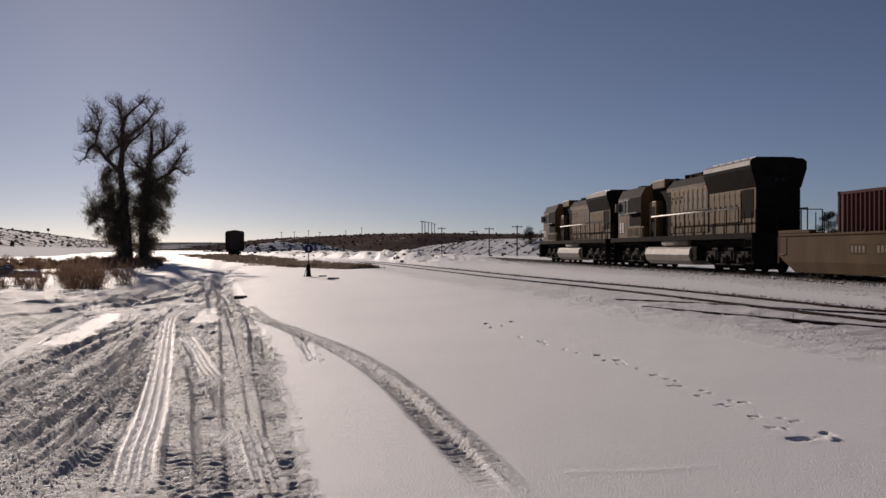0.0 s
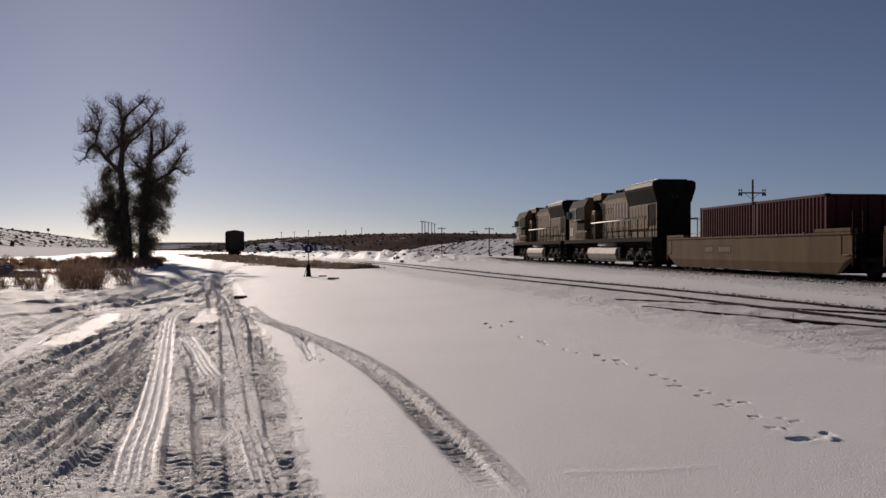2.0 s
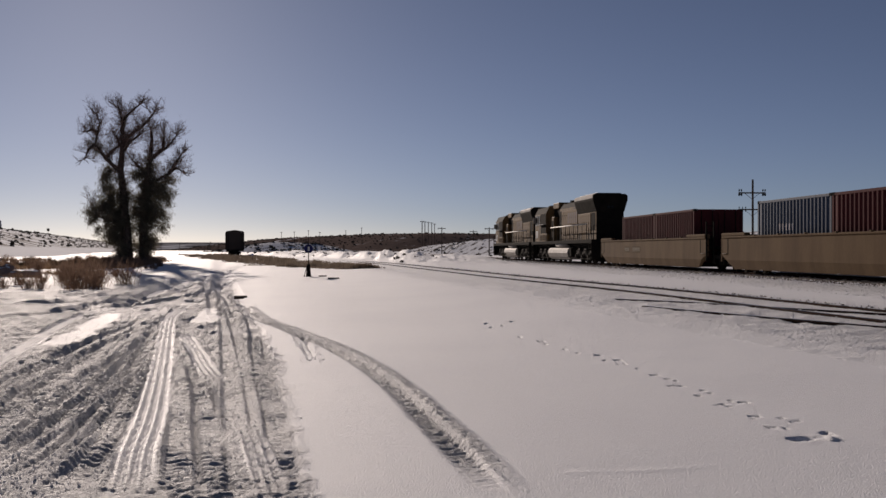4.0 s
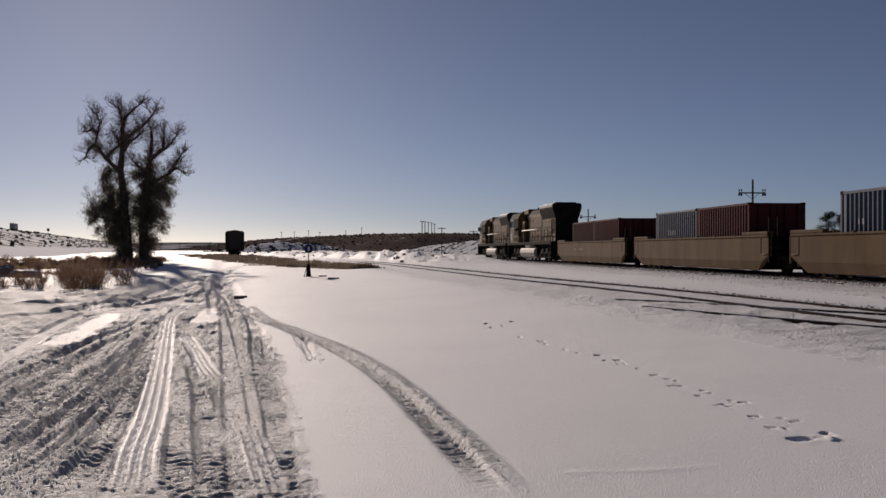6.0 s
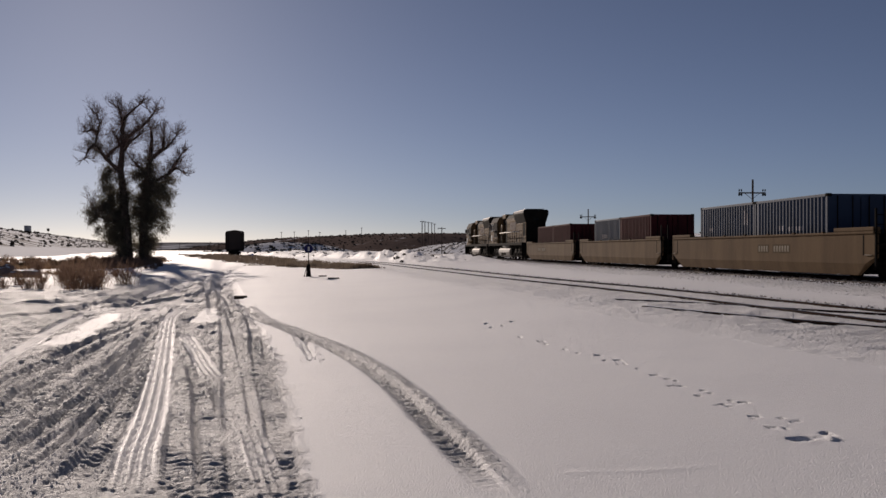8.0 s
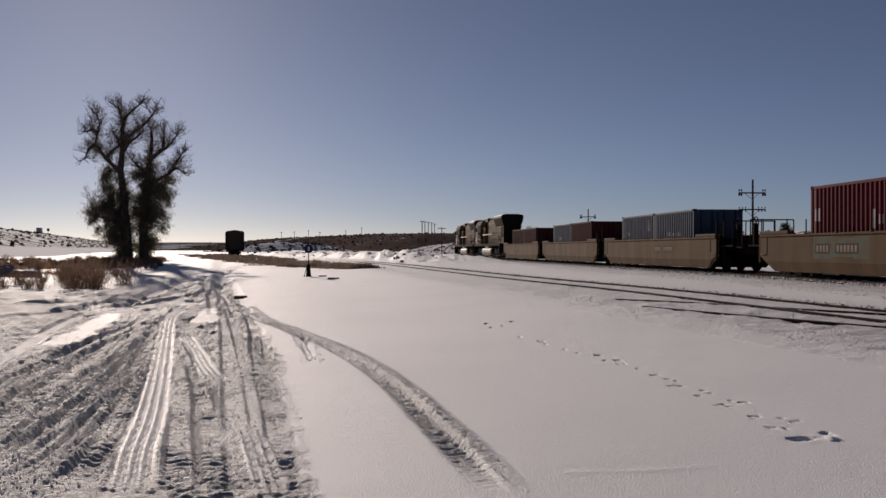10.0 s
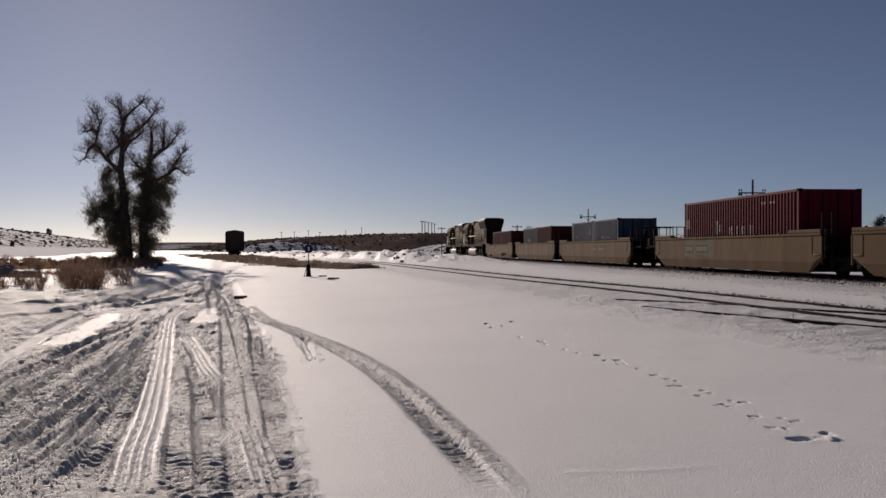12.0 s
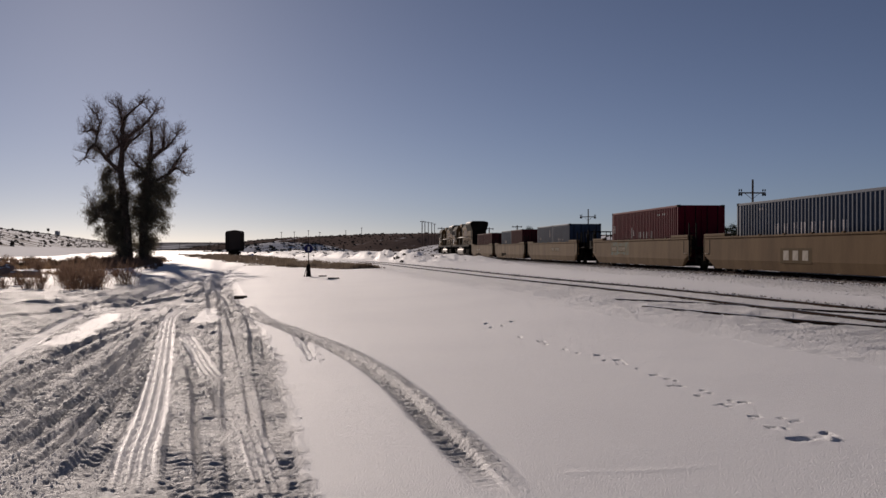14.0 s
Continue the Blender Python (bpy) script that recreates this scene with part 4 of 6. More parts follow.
    for sx in (-1, 1):
        each("cab_window", [(sx * 1.515, sx * 1.53, a, b, 3.05, 3.8) for a, b in ((16.45, 17.05), (17.35, 18.2))], GLASS, cab, "dark cab window")
        each("vent_panel", [(sx * 1.515, sx * 1.528, 14.05, 16.2, 2.32, 3.93)], DARK, cab, "black vent panel")
        for a, b in ((16.4, 17.1), (17.3, 18.25)):
            bm = bmesh.new()
            for z in (3.0, 3.8):
                box(bm, *sorted((sx * 1.52, sx * 1.56)), a, b, z, z + 0.05)
            for y in (a, b - 0.05):
                box(bm, *sorted((sx * 1.52, sx * 1.56)), y, y + 0.05, 3.05, 3.8)
            part("window_frame", bm, SILVER, cab)
        each("sunshade", [(sx * 1.52, sx * 1.72, 14.2, 16.3, 3.02, 3.06)], SILVER, cab, "bright metal arm rest")
        each("mirror", [(sx * 1.53, sx * 1.75, 18.3, 18.36, 3.2, 3.7)], SILVER, cab)
    bm = bmesh.new()
    prism(bm, [(-0.95, 1.66), (0.95, 1.66), (0.95, 3.1), (0.75, 3.35), (-0.75, 3.35), (-0.95, 3.1)], 18.5, 20.0)
    part("nose", bm, YELLOW, root)
    each("roof_unit", [(-0.5, 0.5, y, y + 0.9, 4.58, 4.72) for y in (14.6, 17.0)], DARK, cab, "", 0.04)
    part("horn", tube(tube(bmesh.new(), (0.3, 16.3, 4.8), (0.3, 16.9, 4.8), 0.05, 0.09), (0.3, 16.5, 4.55), (0.3, 16.5, 4.8), 0.03), DARK, cab)
    # equipment lockers under the cab side
    for sx in (-1, 1):
        each("locker", [(sx * 1.0, sx * 1.5, 13.6, 16.6, 1.67, 2.25)], YELLOW, root, "", 0.03)
        each("locker_door", [(sx * 1.5, sx * 1.53, 13.7 + k * 0.97, 14.55 + k * 0.97, 1.75, 2.2) for k in range(3)], YELLOW, root, "", 0.01)
    each("locker_rib", [(sx * 1.53, sx * 1.55, y, y + 0.06, 1.75, 2.2) for sx in (-1, 1) for y in np.arange(13.75, 16.5, 0.3)], YELLOW, root)
    each("painted_mark", [(-1.545, -1.52, y, y + 0.22, 1.95, 2.55) for y in (17.35, 17.85)], WHITE, cab, "white painted mark")
    # fuel tank and air reservoirs
    bm = bmesh.new()
    prism(bm, [(-1.12, 0.24), (1.12, 0.24), (1.36, 0.42), (1.45, 0.72), (1.40, 1.0), (1.2, 1.16), (-1.2, 1.16), (-1.40, 1.0), (-1.45, 0.72), (-1.36, 0.42)], 6.6, 13.5)
    tank = part("fuel_tank", bm, SILVER, root, "dusty silver fuel tank", smooth=False)
    for sx in (-1, 1):
        part("air_reservoir", tube(bmesh.new(), (sx * 1.28, 7.0, 1.34), (sx * 1.28, 10.7, 1.34), 0.17, None, 14), SILVER, tank, "bright silver air reservoir", smooth=True)
    # handrails
    for sx in (-1, 1):
        bm = bmesh.new()
        tube(bm, (sx * 1.5, 0.5, 2.72), (sx * 1.5, 12.2, 2.72), 0.034)
        rail = part("handrail", bm, HANDRAIL, root, "bright steel handrail", smooth=True)
        first = None
        for y in np.arange(0.5, 12.3, 1.3):
            if first is None:
                first = part("handrail_post", tube(bmesh.new(), (0, 0, 1.6), (0, 0, 2.72), 0.026, None, 6), DARK, rail, m=pose(sx * 1.5, y, 0))
            else:
                twin(first, pose(sx * 1.5, y, 0))
    # ends: pilot, steps, rails, coupler
    for y0, yb, s in ((-1.0, -0.85, -1), (20.2, 19.5, 1)):
        bm = box(bmesh.new(), -1.5, 1.5, y0, y0 + 0.12, 0.35, 1.6, 0.02)
        pilot = part("pilot", bm, DARK, root, "black pilot plate")
        for sx in (-1, 1):
            bm = bmesh.new()
            for k in range(4):
                box(bm, *sorted((sx * 1.2, sx * 1.52)), yb, yb + 0.6, 0.4 + k * 0.32, 0.43 + k * 0.32)
            box(bm, *sorted((sx * 1.18, sx * 1.21)), yb, yb + 0.7, 0.35, 1.6)
            part("step_well", bm, DARK, pilot)
            for y in (yb - 0.05, yb + 0.66):
                part("grab_rail", tube(bmesh.new(), (sx * 1.52, y, 0.5), (sx * 1.52, y, 2.5), 0.022, None, 6), DARK, pilot)
            bm = tube(bmesh.new(), (sx * 1.4, y0, 2.6), (sx * 0.5, y0, 2.6), 0.018, None, 6)
            for x in (1.4, 0.5):
                tube(bm, (sx * x, y0, 2.6), (sx * x, y0, 1.6), 0.025, None, 6)
            part("end_rail", bm, DARK, pilot)
        y = y0 + 0.06
        bm = box(bmesh.new(), -0.12, 0.12, *sorted((y, y + s * 0.45)), 0.75, 1.0, 0.03)
        box(bm, -0.2, 0.2, *sorted((y + s * 0.35, y + s * 0.62)), 0.68, 1.05, 0.06)
        part("coupler", bm, DARK, root)
        for x in (-0.7, 0.5, 0.8):
            part("hose", tube(bmesh.new(), (x, y, 1.1), (x + 0.05, y + s * 0.35, 0.6), 0.03, None, 6), DARK, pilot)
    # rear face: door near-black for the end's shade, lamps, grab irons
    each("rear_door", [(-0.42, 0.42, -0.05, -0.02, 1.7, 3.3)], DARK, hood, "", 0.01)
    for x in (-0.7, 0.7):
        for z in (2.0, 2.4, 2.8, 3.2):
            part("grab_iron", tube(bmesh.new(), (x - 0.2, -0.06, z), (x + 0.2, -0.06, z), 0.015, None, 6), DARK, hood)
    for x in (-0.13, 0.13):
        part("headlight", tube(bmesh.new(), (x, -0.12, 3.86), (x, -0.04, 3.86), 0.1, None, 14), GLASS, hood, "unlit rear headlight")
    # boxes and pipes between tank and trucks
    for sx in (-1, 1):
        each("equipment_box", [(sx * 0.8, sx * 1.35, 5.8, 6.5, 0.45, 1.1), (sx * 0.9, sx * 1.3, 13.6, 14.0, 0.7, 1.3)], DARK, root, "", 0.04)
        for a, b in ((0.2, 6.0), (14.0, 19.0)):
            part("brake_pipe", tube(bmesh.new(), (sx * 1.35, a, 1.3), (sx * 1.35, b, 1.3), 0.035, None, 6), DARK, root)
    loco_truck(root, 2.9)
    loco_truck(root, 16.6)
    return root


def place_mover(ob, ahead):
    MOVERS.append((ob, ahead))
    return ob


rear_loco = place_mover(locomotive(), 0.05)
place_mover(copy_thing(rear_loco, pose(0, 0, 0)), 22.45)
for o in scene.objects:
    if o.name.startswith("wheelset") and all(o is not w for w, _, _ in ROLLERS):
        ROLLERS.append((o, o.matrix_basis.copy(), 0.508))


def bogie(parent, y):
    """A two-axle freight truck."""
    bm = bmesh.new()
    for sx in (-1, 1):
        x0 = sx * 1.0
        a, b = sorted((x0 - 0.08, x0 + 0.08))
        box(bm, a, b, -0.35, 0.35, 0.28, 0.72, 0.04)
        for s in (-1, 1):
            box(bm, a, b, *sorted((s * 0.3, s * 1.0)), 0.56, 0.72, 0.03)
            box(bm, a - 0.02, b + 0.02, *sorted((s * 0.76, s * 1.04)), 0.32, 0.62, 0.03)
        for k in (-0.15, 0.0, 0.15):
            tube(bm, (x0 + sx * 0.05, k, 0.32), (x0 + sx * 0.05, k, 0.55), 0.06)
    box(bm, -1.0, 1.0, -0.22, 0.22, 0.5, 0.78, 0.03)
    for yy in (-0.38, 0.38):
        box(bm, -0.66, 0.66, yy - 0.07, yy + 0.07, 0.22, 0.5, 0.02)
    tr = part("truck", bm, DARK, parent, "rusty two-axle truck", m=pose(0, y, 0))
    for yy in (-0.9, 0.9):
        wheelset(tr, pose(0, yy, 0.46), 0.46)
    return tr


def well_car(front, rear, front_bogie, rear_bogie, end_gear=0, marks=()):
    """One unit of a container well car. Origin at its middle; front and rear half lengths. end_gear: +1 or -1 where it carries a hand brake."""
    root = thing("well_car", "tan steel well car unit, dusty, carrying a container", "well car", "well cars of the train")
    for sx in (-1, 1):
        bm = bmesh.new()
        a, b = -rear, front
        # side wall with chamfered lower ends
        outer = [(a + 0.0, 1.50), (a, 0.72), (a + 1.15, 0.14), (b - 1.15, 0.14), (b, 0.72), (b, 1.50)]
        v1 = [bm.verts.new((sx * (1.45 if z > 0.5 else 1.36), y, z)) for y, z in outer]
        v2 = [bm.verts.new((sx * (1.30 if z > 0.5 else 1.26), y, z)) for y, z in outer]
        mid1 = [bm.verts.new((sx * 1.45, a + 0.55, 0.52)), bm.verts.new((sx * 1.45, b - 0.55, 0.52))]
        bm.faces.new((v1[0], v1[1], mid1[0], mid1[1], v1[4], v1[5]))
        bm.faces.new((v1[1], v1[2], mid1[0]))
        bm.faces.new((mid1[0], v1[2], v1[3], mid1[1]))
        bm.faces.new((mid1[1], v1[3], v1[4]))
        bm.faces.new(v2[::-1])
        for i in range(6):
            j = (i + 1) % 6
            bm.faces.new((v1[i], v1[j], v2[j], v2[i]))
        wall = part("side_wall", bm, WELL, root)
        bm = bmesh.new()
        x0, x1 = sorted((sx * 1.24, sx * 1.49))
        box(bm, x0, x1, a, b, 1.46, 1.54, 0.02)
        for y0, y1 in ((a, a + 2.5), (b - 2.5, b)):
            box(bm, x0, x1, y0, y1, 1.545, 1.68, 0.03)
        for y in np.arange(a + 3.2, b - 3, 2.2):
            box(bm, *sorted((sx * 1.40, sx * 1.51)), y, y + 0.12, 1.54, 1.58)
        part("top_chord", bm, WELL, wall, "worn tan top rail")
        each("bracket", [(sx * 1.20, sx * 1.34, b - k, b - k + 0.28, 0.02, 0.15) for k in (2.4, 3.3, 4.2)], DARK, wall, "", 0.02)
        each("grab_iron", [(sx * 1.452, sx * 1.49, y, y + 0.42, z, z + 0.03) for y in (a + 0.12, b - 0.54) for z in (0.78,)], STENCIL, wall, "pale painted grab iron")
        each("end_slot", [(sx * 1.4505, sx * 1.456, y, y + 0.07, 0.78, 1.42) for y in (a + 0.62, b - 0.69)], DARK, wall)
        if sx < 0:
            if marks and marks != "emblem" and marks[0][3]:
                each("spray_patch", [(-1.4515, -1.4503, y0, y1, z0, z1) for y0, y1, z0, z1 in ((0.9, 1.9, 0.66, 1.4), (1.9, 3.2, 0.72, 1.36), (3.2, 4.6, 0.64, 1.42))], GRAFFITI, wall, "pale sprayed patch")
            if marks == "emblem":
                each("emblem_back", [(-1.4535, -1.4505, -1.38, 1.12, 0.46, 1.02)], MARK_PANEL, wall, "dark panel behind an emblem")
                each("emblem_block", [(-1.459, -1.4545, y, y + 0.44, 0.57, 0.93) for y in (0.42, -0.34, -1.12)], EMBLEM, wall, "pale emblem block")
            for y, z, n, mat in (() if marks == "emblem" else marks):
                each("mark_panel", [(-1.4530, -1.4505, y - n * 0.115 - 0.06, y + n * 0.115 + 0.06, z - 0.17, z + 0.17)], MARK_PANEL, wall, "darker marking panel")
                each("stencil", [(-1.4575, -1.4545, y + (k - n / 2) * 0.23 + 0.045, y + (k - n / 2) * 0.23 + 0.185, z - 0.11, z + 0.11) for k in range(n)], STENCIL, wall, "faded light stencil bar")
    # floor cross members, bulkheads and end platforms
    each("floor_beam", [(-1.3, 1.3, y - 0.15, y + 0.15, 0.16, 0.30) for y in np.linspace(-rear + 1.4, front - 1.4, 7)], DARK, root)
    for s, half, bog in ((1, front, front_bogie), (-1, rear, rear_bogie)):
        bm = bmesh.new()
        box(bm, -1.3, 1.3, *sorted((s * (half - 2.45), s * (half - 2.30))), 0.3, 1.5, 0.02)
        box(bm, -1.3, 1.3, *sorted((s * (half - 2.4), s * half)), 0.98, 1.12, 0.02)
        box(bm, -0.35, 0.35, *sorted((s * (half - 1.2), s * (half + (1.0 if bog != 0 else 0.7)))), 0.72, 1.05, 0.04)
        for x in (-1.15, 1.15):
            prism(bm, [(x - 0.08, 1.1), (x + 0.08, 1.1), (x + 0.08, 1.6), (x - 0.08, 1.6)], *sorted((s * (half - 2.3), s * (half - 0.2))))
        platform = part("end_platform", bm, DARK, root, "black end platform")
        bm = bmesh.new()
        top = 2.25 if s < 0 else 1.45
        for x in (-1.43, -1.08):
            box(bm, x - 0.03, x + 0.03, *sorted((s * (half + 0.02), s * (half + 0.08))), 0.45, top)
        for z in np.arange(0.55, top, 0.3):
            tube(bm, (-1.43, s * (half + 0.05), z), (-1.08, s * (half + 0.05), z), 0.015, None, 6)
        part("ladder", bm, DARK if s < 0 else WELL, platform)
        if end_gear == s:
            bm = bmesh.new()
            box(bm, -1.3, -0.7, *sorted((s * (half - 0.4), s * (half + 1.5))), 1.1, 1.16)
            for y in (half + 0.3, half + 1.4):
                for x in (-1.25, -0.2, 0.6):
                    tube(bm, (x, s * y, 1.1), (x, s * y, 2.2), 0.025, None, 6)
            tube(bm, (-1.25, s * (half + 1.4), 2.2), (0.6, s * (half + 1.4), 2.2), 0.025, None, 6)
            box(bm, -0.15, 0.15, *sorted((s * (half + 1.35), s * (half + 1.55))), 0.7, 1.05, 0.04)
            box(bm, -0.6, 0.9, *sorted((s * (half + 0.2), s * (half + 0.9))), 1.0, 1.6, 0.05)
            part("end_rails", bm, DARK, platform, "black end rails and brake rigging")
            bm = bmesh.new()
            c = Vector((-1.0, s * (half + 1.45), 2.05))
            for k in range(18):
                a0, a1 = 2 * math.pi * k / 18, 2 * math.pi * (k + 1) / 18
                tube(bm, c + Vector((0, 0.27 * math.cos(a0), 0.27 * math.sin(a0))), c + Vector((0, 0.27 * math.cos(a1), 0.27 * math.sin(a1))), 0.022, None, 6)
            for k in range(5):
                a0 = 2 * math.pi * k / 5
                tube(bm, c, c + Vector((0, 0.27 * math.cos(a0), 0.27 * math.sin(a0))), 0.016, None, 6)
            box(bm, -1.1, -0.9, c.y - 0.06, c.y + 0.06, 1.15, 2.05)
            part("brake_wheel", bm, DARK, platform, "black hand brake wheel")
    for y in (front_bogie, rear_bogie):
        if y:
            bogie(root, y)
    return root


EMBLEM = material("emblem_paint", (0.42, 0.39, 0.35), 0.8, 0, (0.26, 0.23, 0.19), 3.0, 0.7, spec=0.02)
LETTER = material("pale_lettering", (0.55, 0.52, 0.52), 0.8, 0, (0.2, 0.18, 0.18), 2.0, 0.8)
MARK_PANEL = material("marking_panel", (0.10, 0.072, 0.044), 0.85, 0, (0.075, 0.055, 0.035), 2.0, 0.7, spec=0.02)
STENCIL = material("faded_stencil", (0.28, 0.25, 0.21), 0.7, 0, (0.2, 0.16, 0.11), 3.0, 0.9, spec=0.02)
GRAFFITI = material("pale_blue_spray", (0.10, 0.135, 0.12), 0.8, 0, (0.127, 0.092, 0.054), 1.6, 1.0, spec=0.03)


def container(length, height, mat, label, marks=(), worn=None):
    """A corrugated steel container. Origin at the middle of its floor; y along it."""
    root = thing("container", label, "container", "containers on the train")
    h, w = length / 2, 1.22
    bm = bmesh.new()
    pitch = 0.278
    n = int((length - 0.3) / pitch)
    y0 = -n * pitch / 2
    for sx in (-1, 1):
        pts = []
        for i in range(n):
            y = y0 + i * pitch
            pts += [(w - 0.046, y), (w - 0.046, y + 0.07), (w - 0.008, y + 0.138), (w - 0.008, y + 0.21)]
        pts = [(w - 0.046, -h + 0.05)] + pts + [(w - 0.046, h - 0.05)]
        lo = [bm.verts.new((sx * x, y, 0.14)) for x, y in pts]
        hi = [bm.verts.new((sx * x, y, height - 0.1)) for x, y in pts]
        for i in range(len(pts) - 1):
            bm.faces.new((lo[i], lo[i + 1], hi[i + 1], hi[i]))
    part("side_panel", bm, mat, root)
    bm = bmesh.new()
    # roof and floor sheets
    box(bm, -w + 0.03, w - 0.03, -h + 0.03, h - 0.03, height - 0.07, height - 0.03)
    box(bm, -w + 0.03, w - 0.03, -h + 0.03, h - 0.03, 0.05, 0.14)
    part("roof", bm, mat, root)
    bm = bmesh.new()
    # front end, corrugated
    for i in range(8):
        x = -1.05 + i * 0.27
        box(bm, x, x + 0.16, h - 0.09, h - 0.03, 0.14, height - 0.1)
    box(bm, -w + 0.05, w - 0.05, h - 0.10, h - 0.07, 0.1, height - 0.08)
    part("end_panel", bm, mat, root)
    # rear doors with locking bars
    for sx in (-1, 1):
        bm = bmesh.new()
        box(bm, *sorted((sx * 0.015, sx * (w - 0.08))), -h + 0.02, -h + 0.07, 0.16, height - 0.12, 0.01)
        door = part("door", bm, mat, root)
        bm = bmesh.new()
        for x in (0.3, 0.85):
            tube(bm, (sx * x, -h, 0.1), (sx * x, -h, height - 0.08), 0.02, None, 6)
            box(bm, *sorted((sx * x, sx * (x + 0.3))), -h - 0.02, -h + 0.01, 1.1, 1.14)
        part("locking_bar", bm, DARK, door, "dull steel locking bar")
    bm = bmesh.new()
    for sx in (-1, 1):
        a, b = sorted((sx * (w - 0.06), sx * w))
        box(bm, a, b, -h, h, height - 0.11, height - 0.01, 0.008)
        box(bm, a, b, -h, h, 0.02, 0.16, 0.008)
        for y in (-h, h - 0.12):
            box(bm, *sorted((sx * (w - 0.13), sx * w)), y, y + 0.12, 0.0, height, 0.008)
    for y in (-h, h - 0.07):
        box(bm, -w + 0.1, w - 0.1, y, y + 0.07, height - 0.13, height - 0.02)
        box(bm, -w + 0.1, w - 0.1, y, y + 0.07, 0.02, 0.15)
    part("corner_frame", bm, mat, root)
    each("corner_casting", [(sx * (w - 0.16), sx * (w + 0.005), y, y + 0.175, z, z + 0.118) for sx in (-1, 1) for y in (-h - 0.004, h - 0.17) for z in (-0.003, height - 0.115)], DARK, root, "", 0.012)
    for y, z, ww, hh in marks:
        bm = bmesh.new()
        for i in range(n):
            for a, b, x in ((0.0, 0.07, w - 0.046), (0.14, 0.208, w - 0.008)):
                c, d = max(y - ww / 2, y0 + i * pitch + a), min(y + ww / 2, y0 + i * pitch + b)
                if d - c > 0.02:
                    box(bm, -x - 0.004, -x + 0.004, c, d, z - hh / 2, z + hh / 2)
        if len(bm.verts):
            part("lettering", bm, LETTER, root, "faded white painted marks")
        else:
            bm.free()
    return root


UNITS = (      # centre ahead of START, front half, rear half, front bogie, rear bogie, hand-brake end, marks
    (-12.33, 9.15, 9.15, 7.6, -10.1, 0, [(3.4, 0.98, 4, 0), (1.6, 0.98, 6, 0)]),
    (-32.35, 8.9, 8.8, 0, -9.75, 0, []),
    (-52.45, 9.35, 9.45, 0, -7.9, -1, [(-1.3, 1.0, 4, 0), (-2.9, 1.0, 6, 0)]),
    (-75.6, 9.05, 9.1, 7.5, -10.05, 1, [(3.95, 1.0, 4, 1), (2.3, 1.0, 6, 1)]),
    (-95.8, 9.0, 9.1, 0, -10.0, 0, "emblem"),
    (-116.0, 9.0, 9.1, 0, -7.8, -1, []),
)
LOADS = (      # centre ahead of START, length, height, paint, label, marks
    (-10.21, 6.06, 2.6, MAROON, "maroon corrugated twenty-foot container in a well car", ()),
    (-16.31, 6.06, 2.6, MAROON, "maroon corrugated twenty-foot container in a well car", ()),
    (-29.65, 6.06, 2.6, BLUE, "blue corrugated twenty-foot container, graffiti faint", ((0.9, 1.5, 0.5, 0.3), (0.2, 1.5, 0.6, 0.25))),
    (-35.75, 6.06, 2.6, MAROON, "maroon corrugated twenty-foot container in a well car", ()),
    (-49.33, 6.06, 2.6, BLUE, "blue corrugated twenty-foot container in a well car", ((1.7, 1.56, 0.5, 0.2), (-2.0, 1.98, 0.22, 0.6), (-2.35, 1.9, 0.16, 0.5))),
    (-55.43, 6.06, 2.6, BLUE, "blue corrugated twenty-foot container in a well car", ((0.6, 1.45, 0.5, 0.2), (-0.1, 1.42, 0.4, 0.16), (-0.9, 1.42, 0.5, 0.16))),
    (-76.43, 12.19, 2.9, RED, "red corrugated forty-foot container with pale lettering", ((5.6, 1.87, 0.42, 0.45), (1.95, 1.62, 0.28, 0.62), (1.5, 1.6, 0.3, 0.3), (0.3, 1.47, 0.3, 0.36), (-0.35, 1.47, 0.14, 0.36), (-1.0, 1.47, 0.36, 0.36), (-1.8, 1.47, 0.34, 0.36), (-3.0, 2.5, 0.5, 0.1), (-3.8, 2.5, 0.6, 0.1))),
    (-96.08, 12.19, 2.6, BLUE, "blue corrugated forty-foot container with pale lettering", ((3.65, 2.27, 0.5, 0.1), *((2.2 - 0.72 * k, 1.44, 0.4, 0.42) for k in range(8)))),
    (-116.2, 12.19, 2.6, RED, "red corrugated forty-foot container in a well car", ()),
)
for q, *spec in UNITS:
    place_mover(well_car(*spec), q)
for q, length, height, mat, label, marks in LOADS:
    place_mover(container(length, height, mat, label, marks), q)
LIFT = {"container": 0.32}


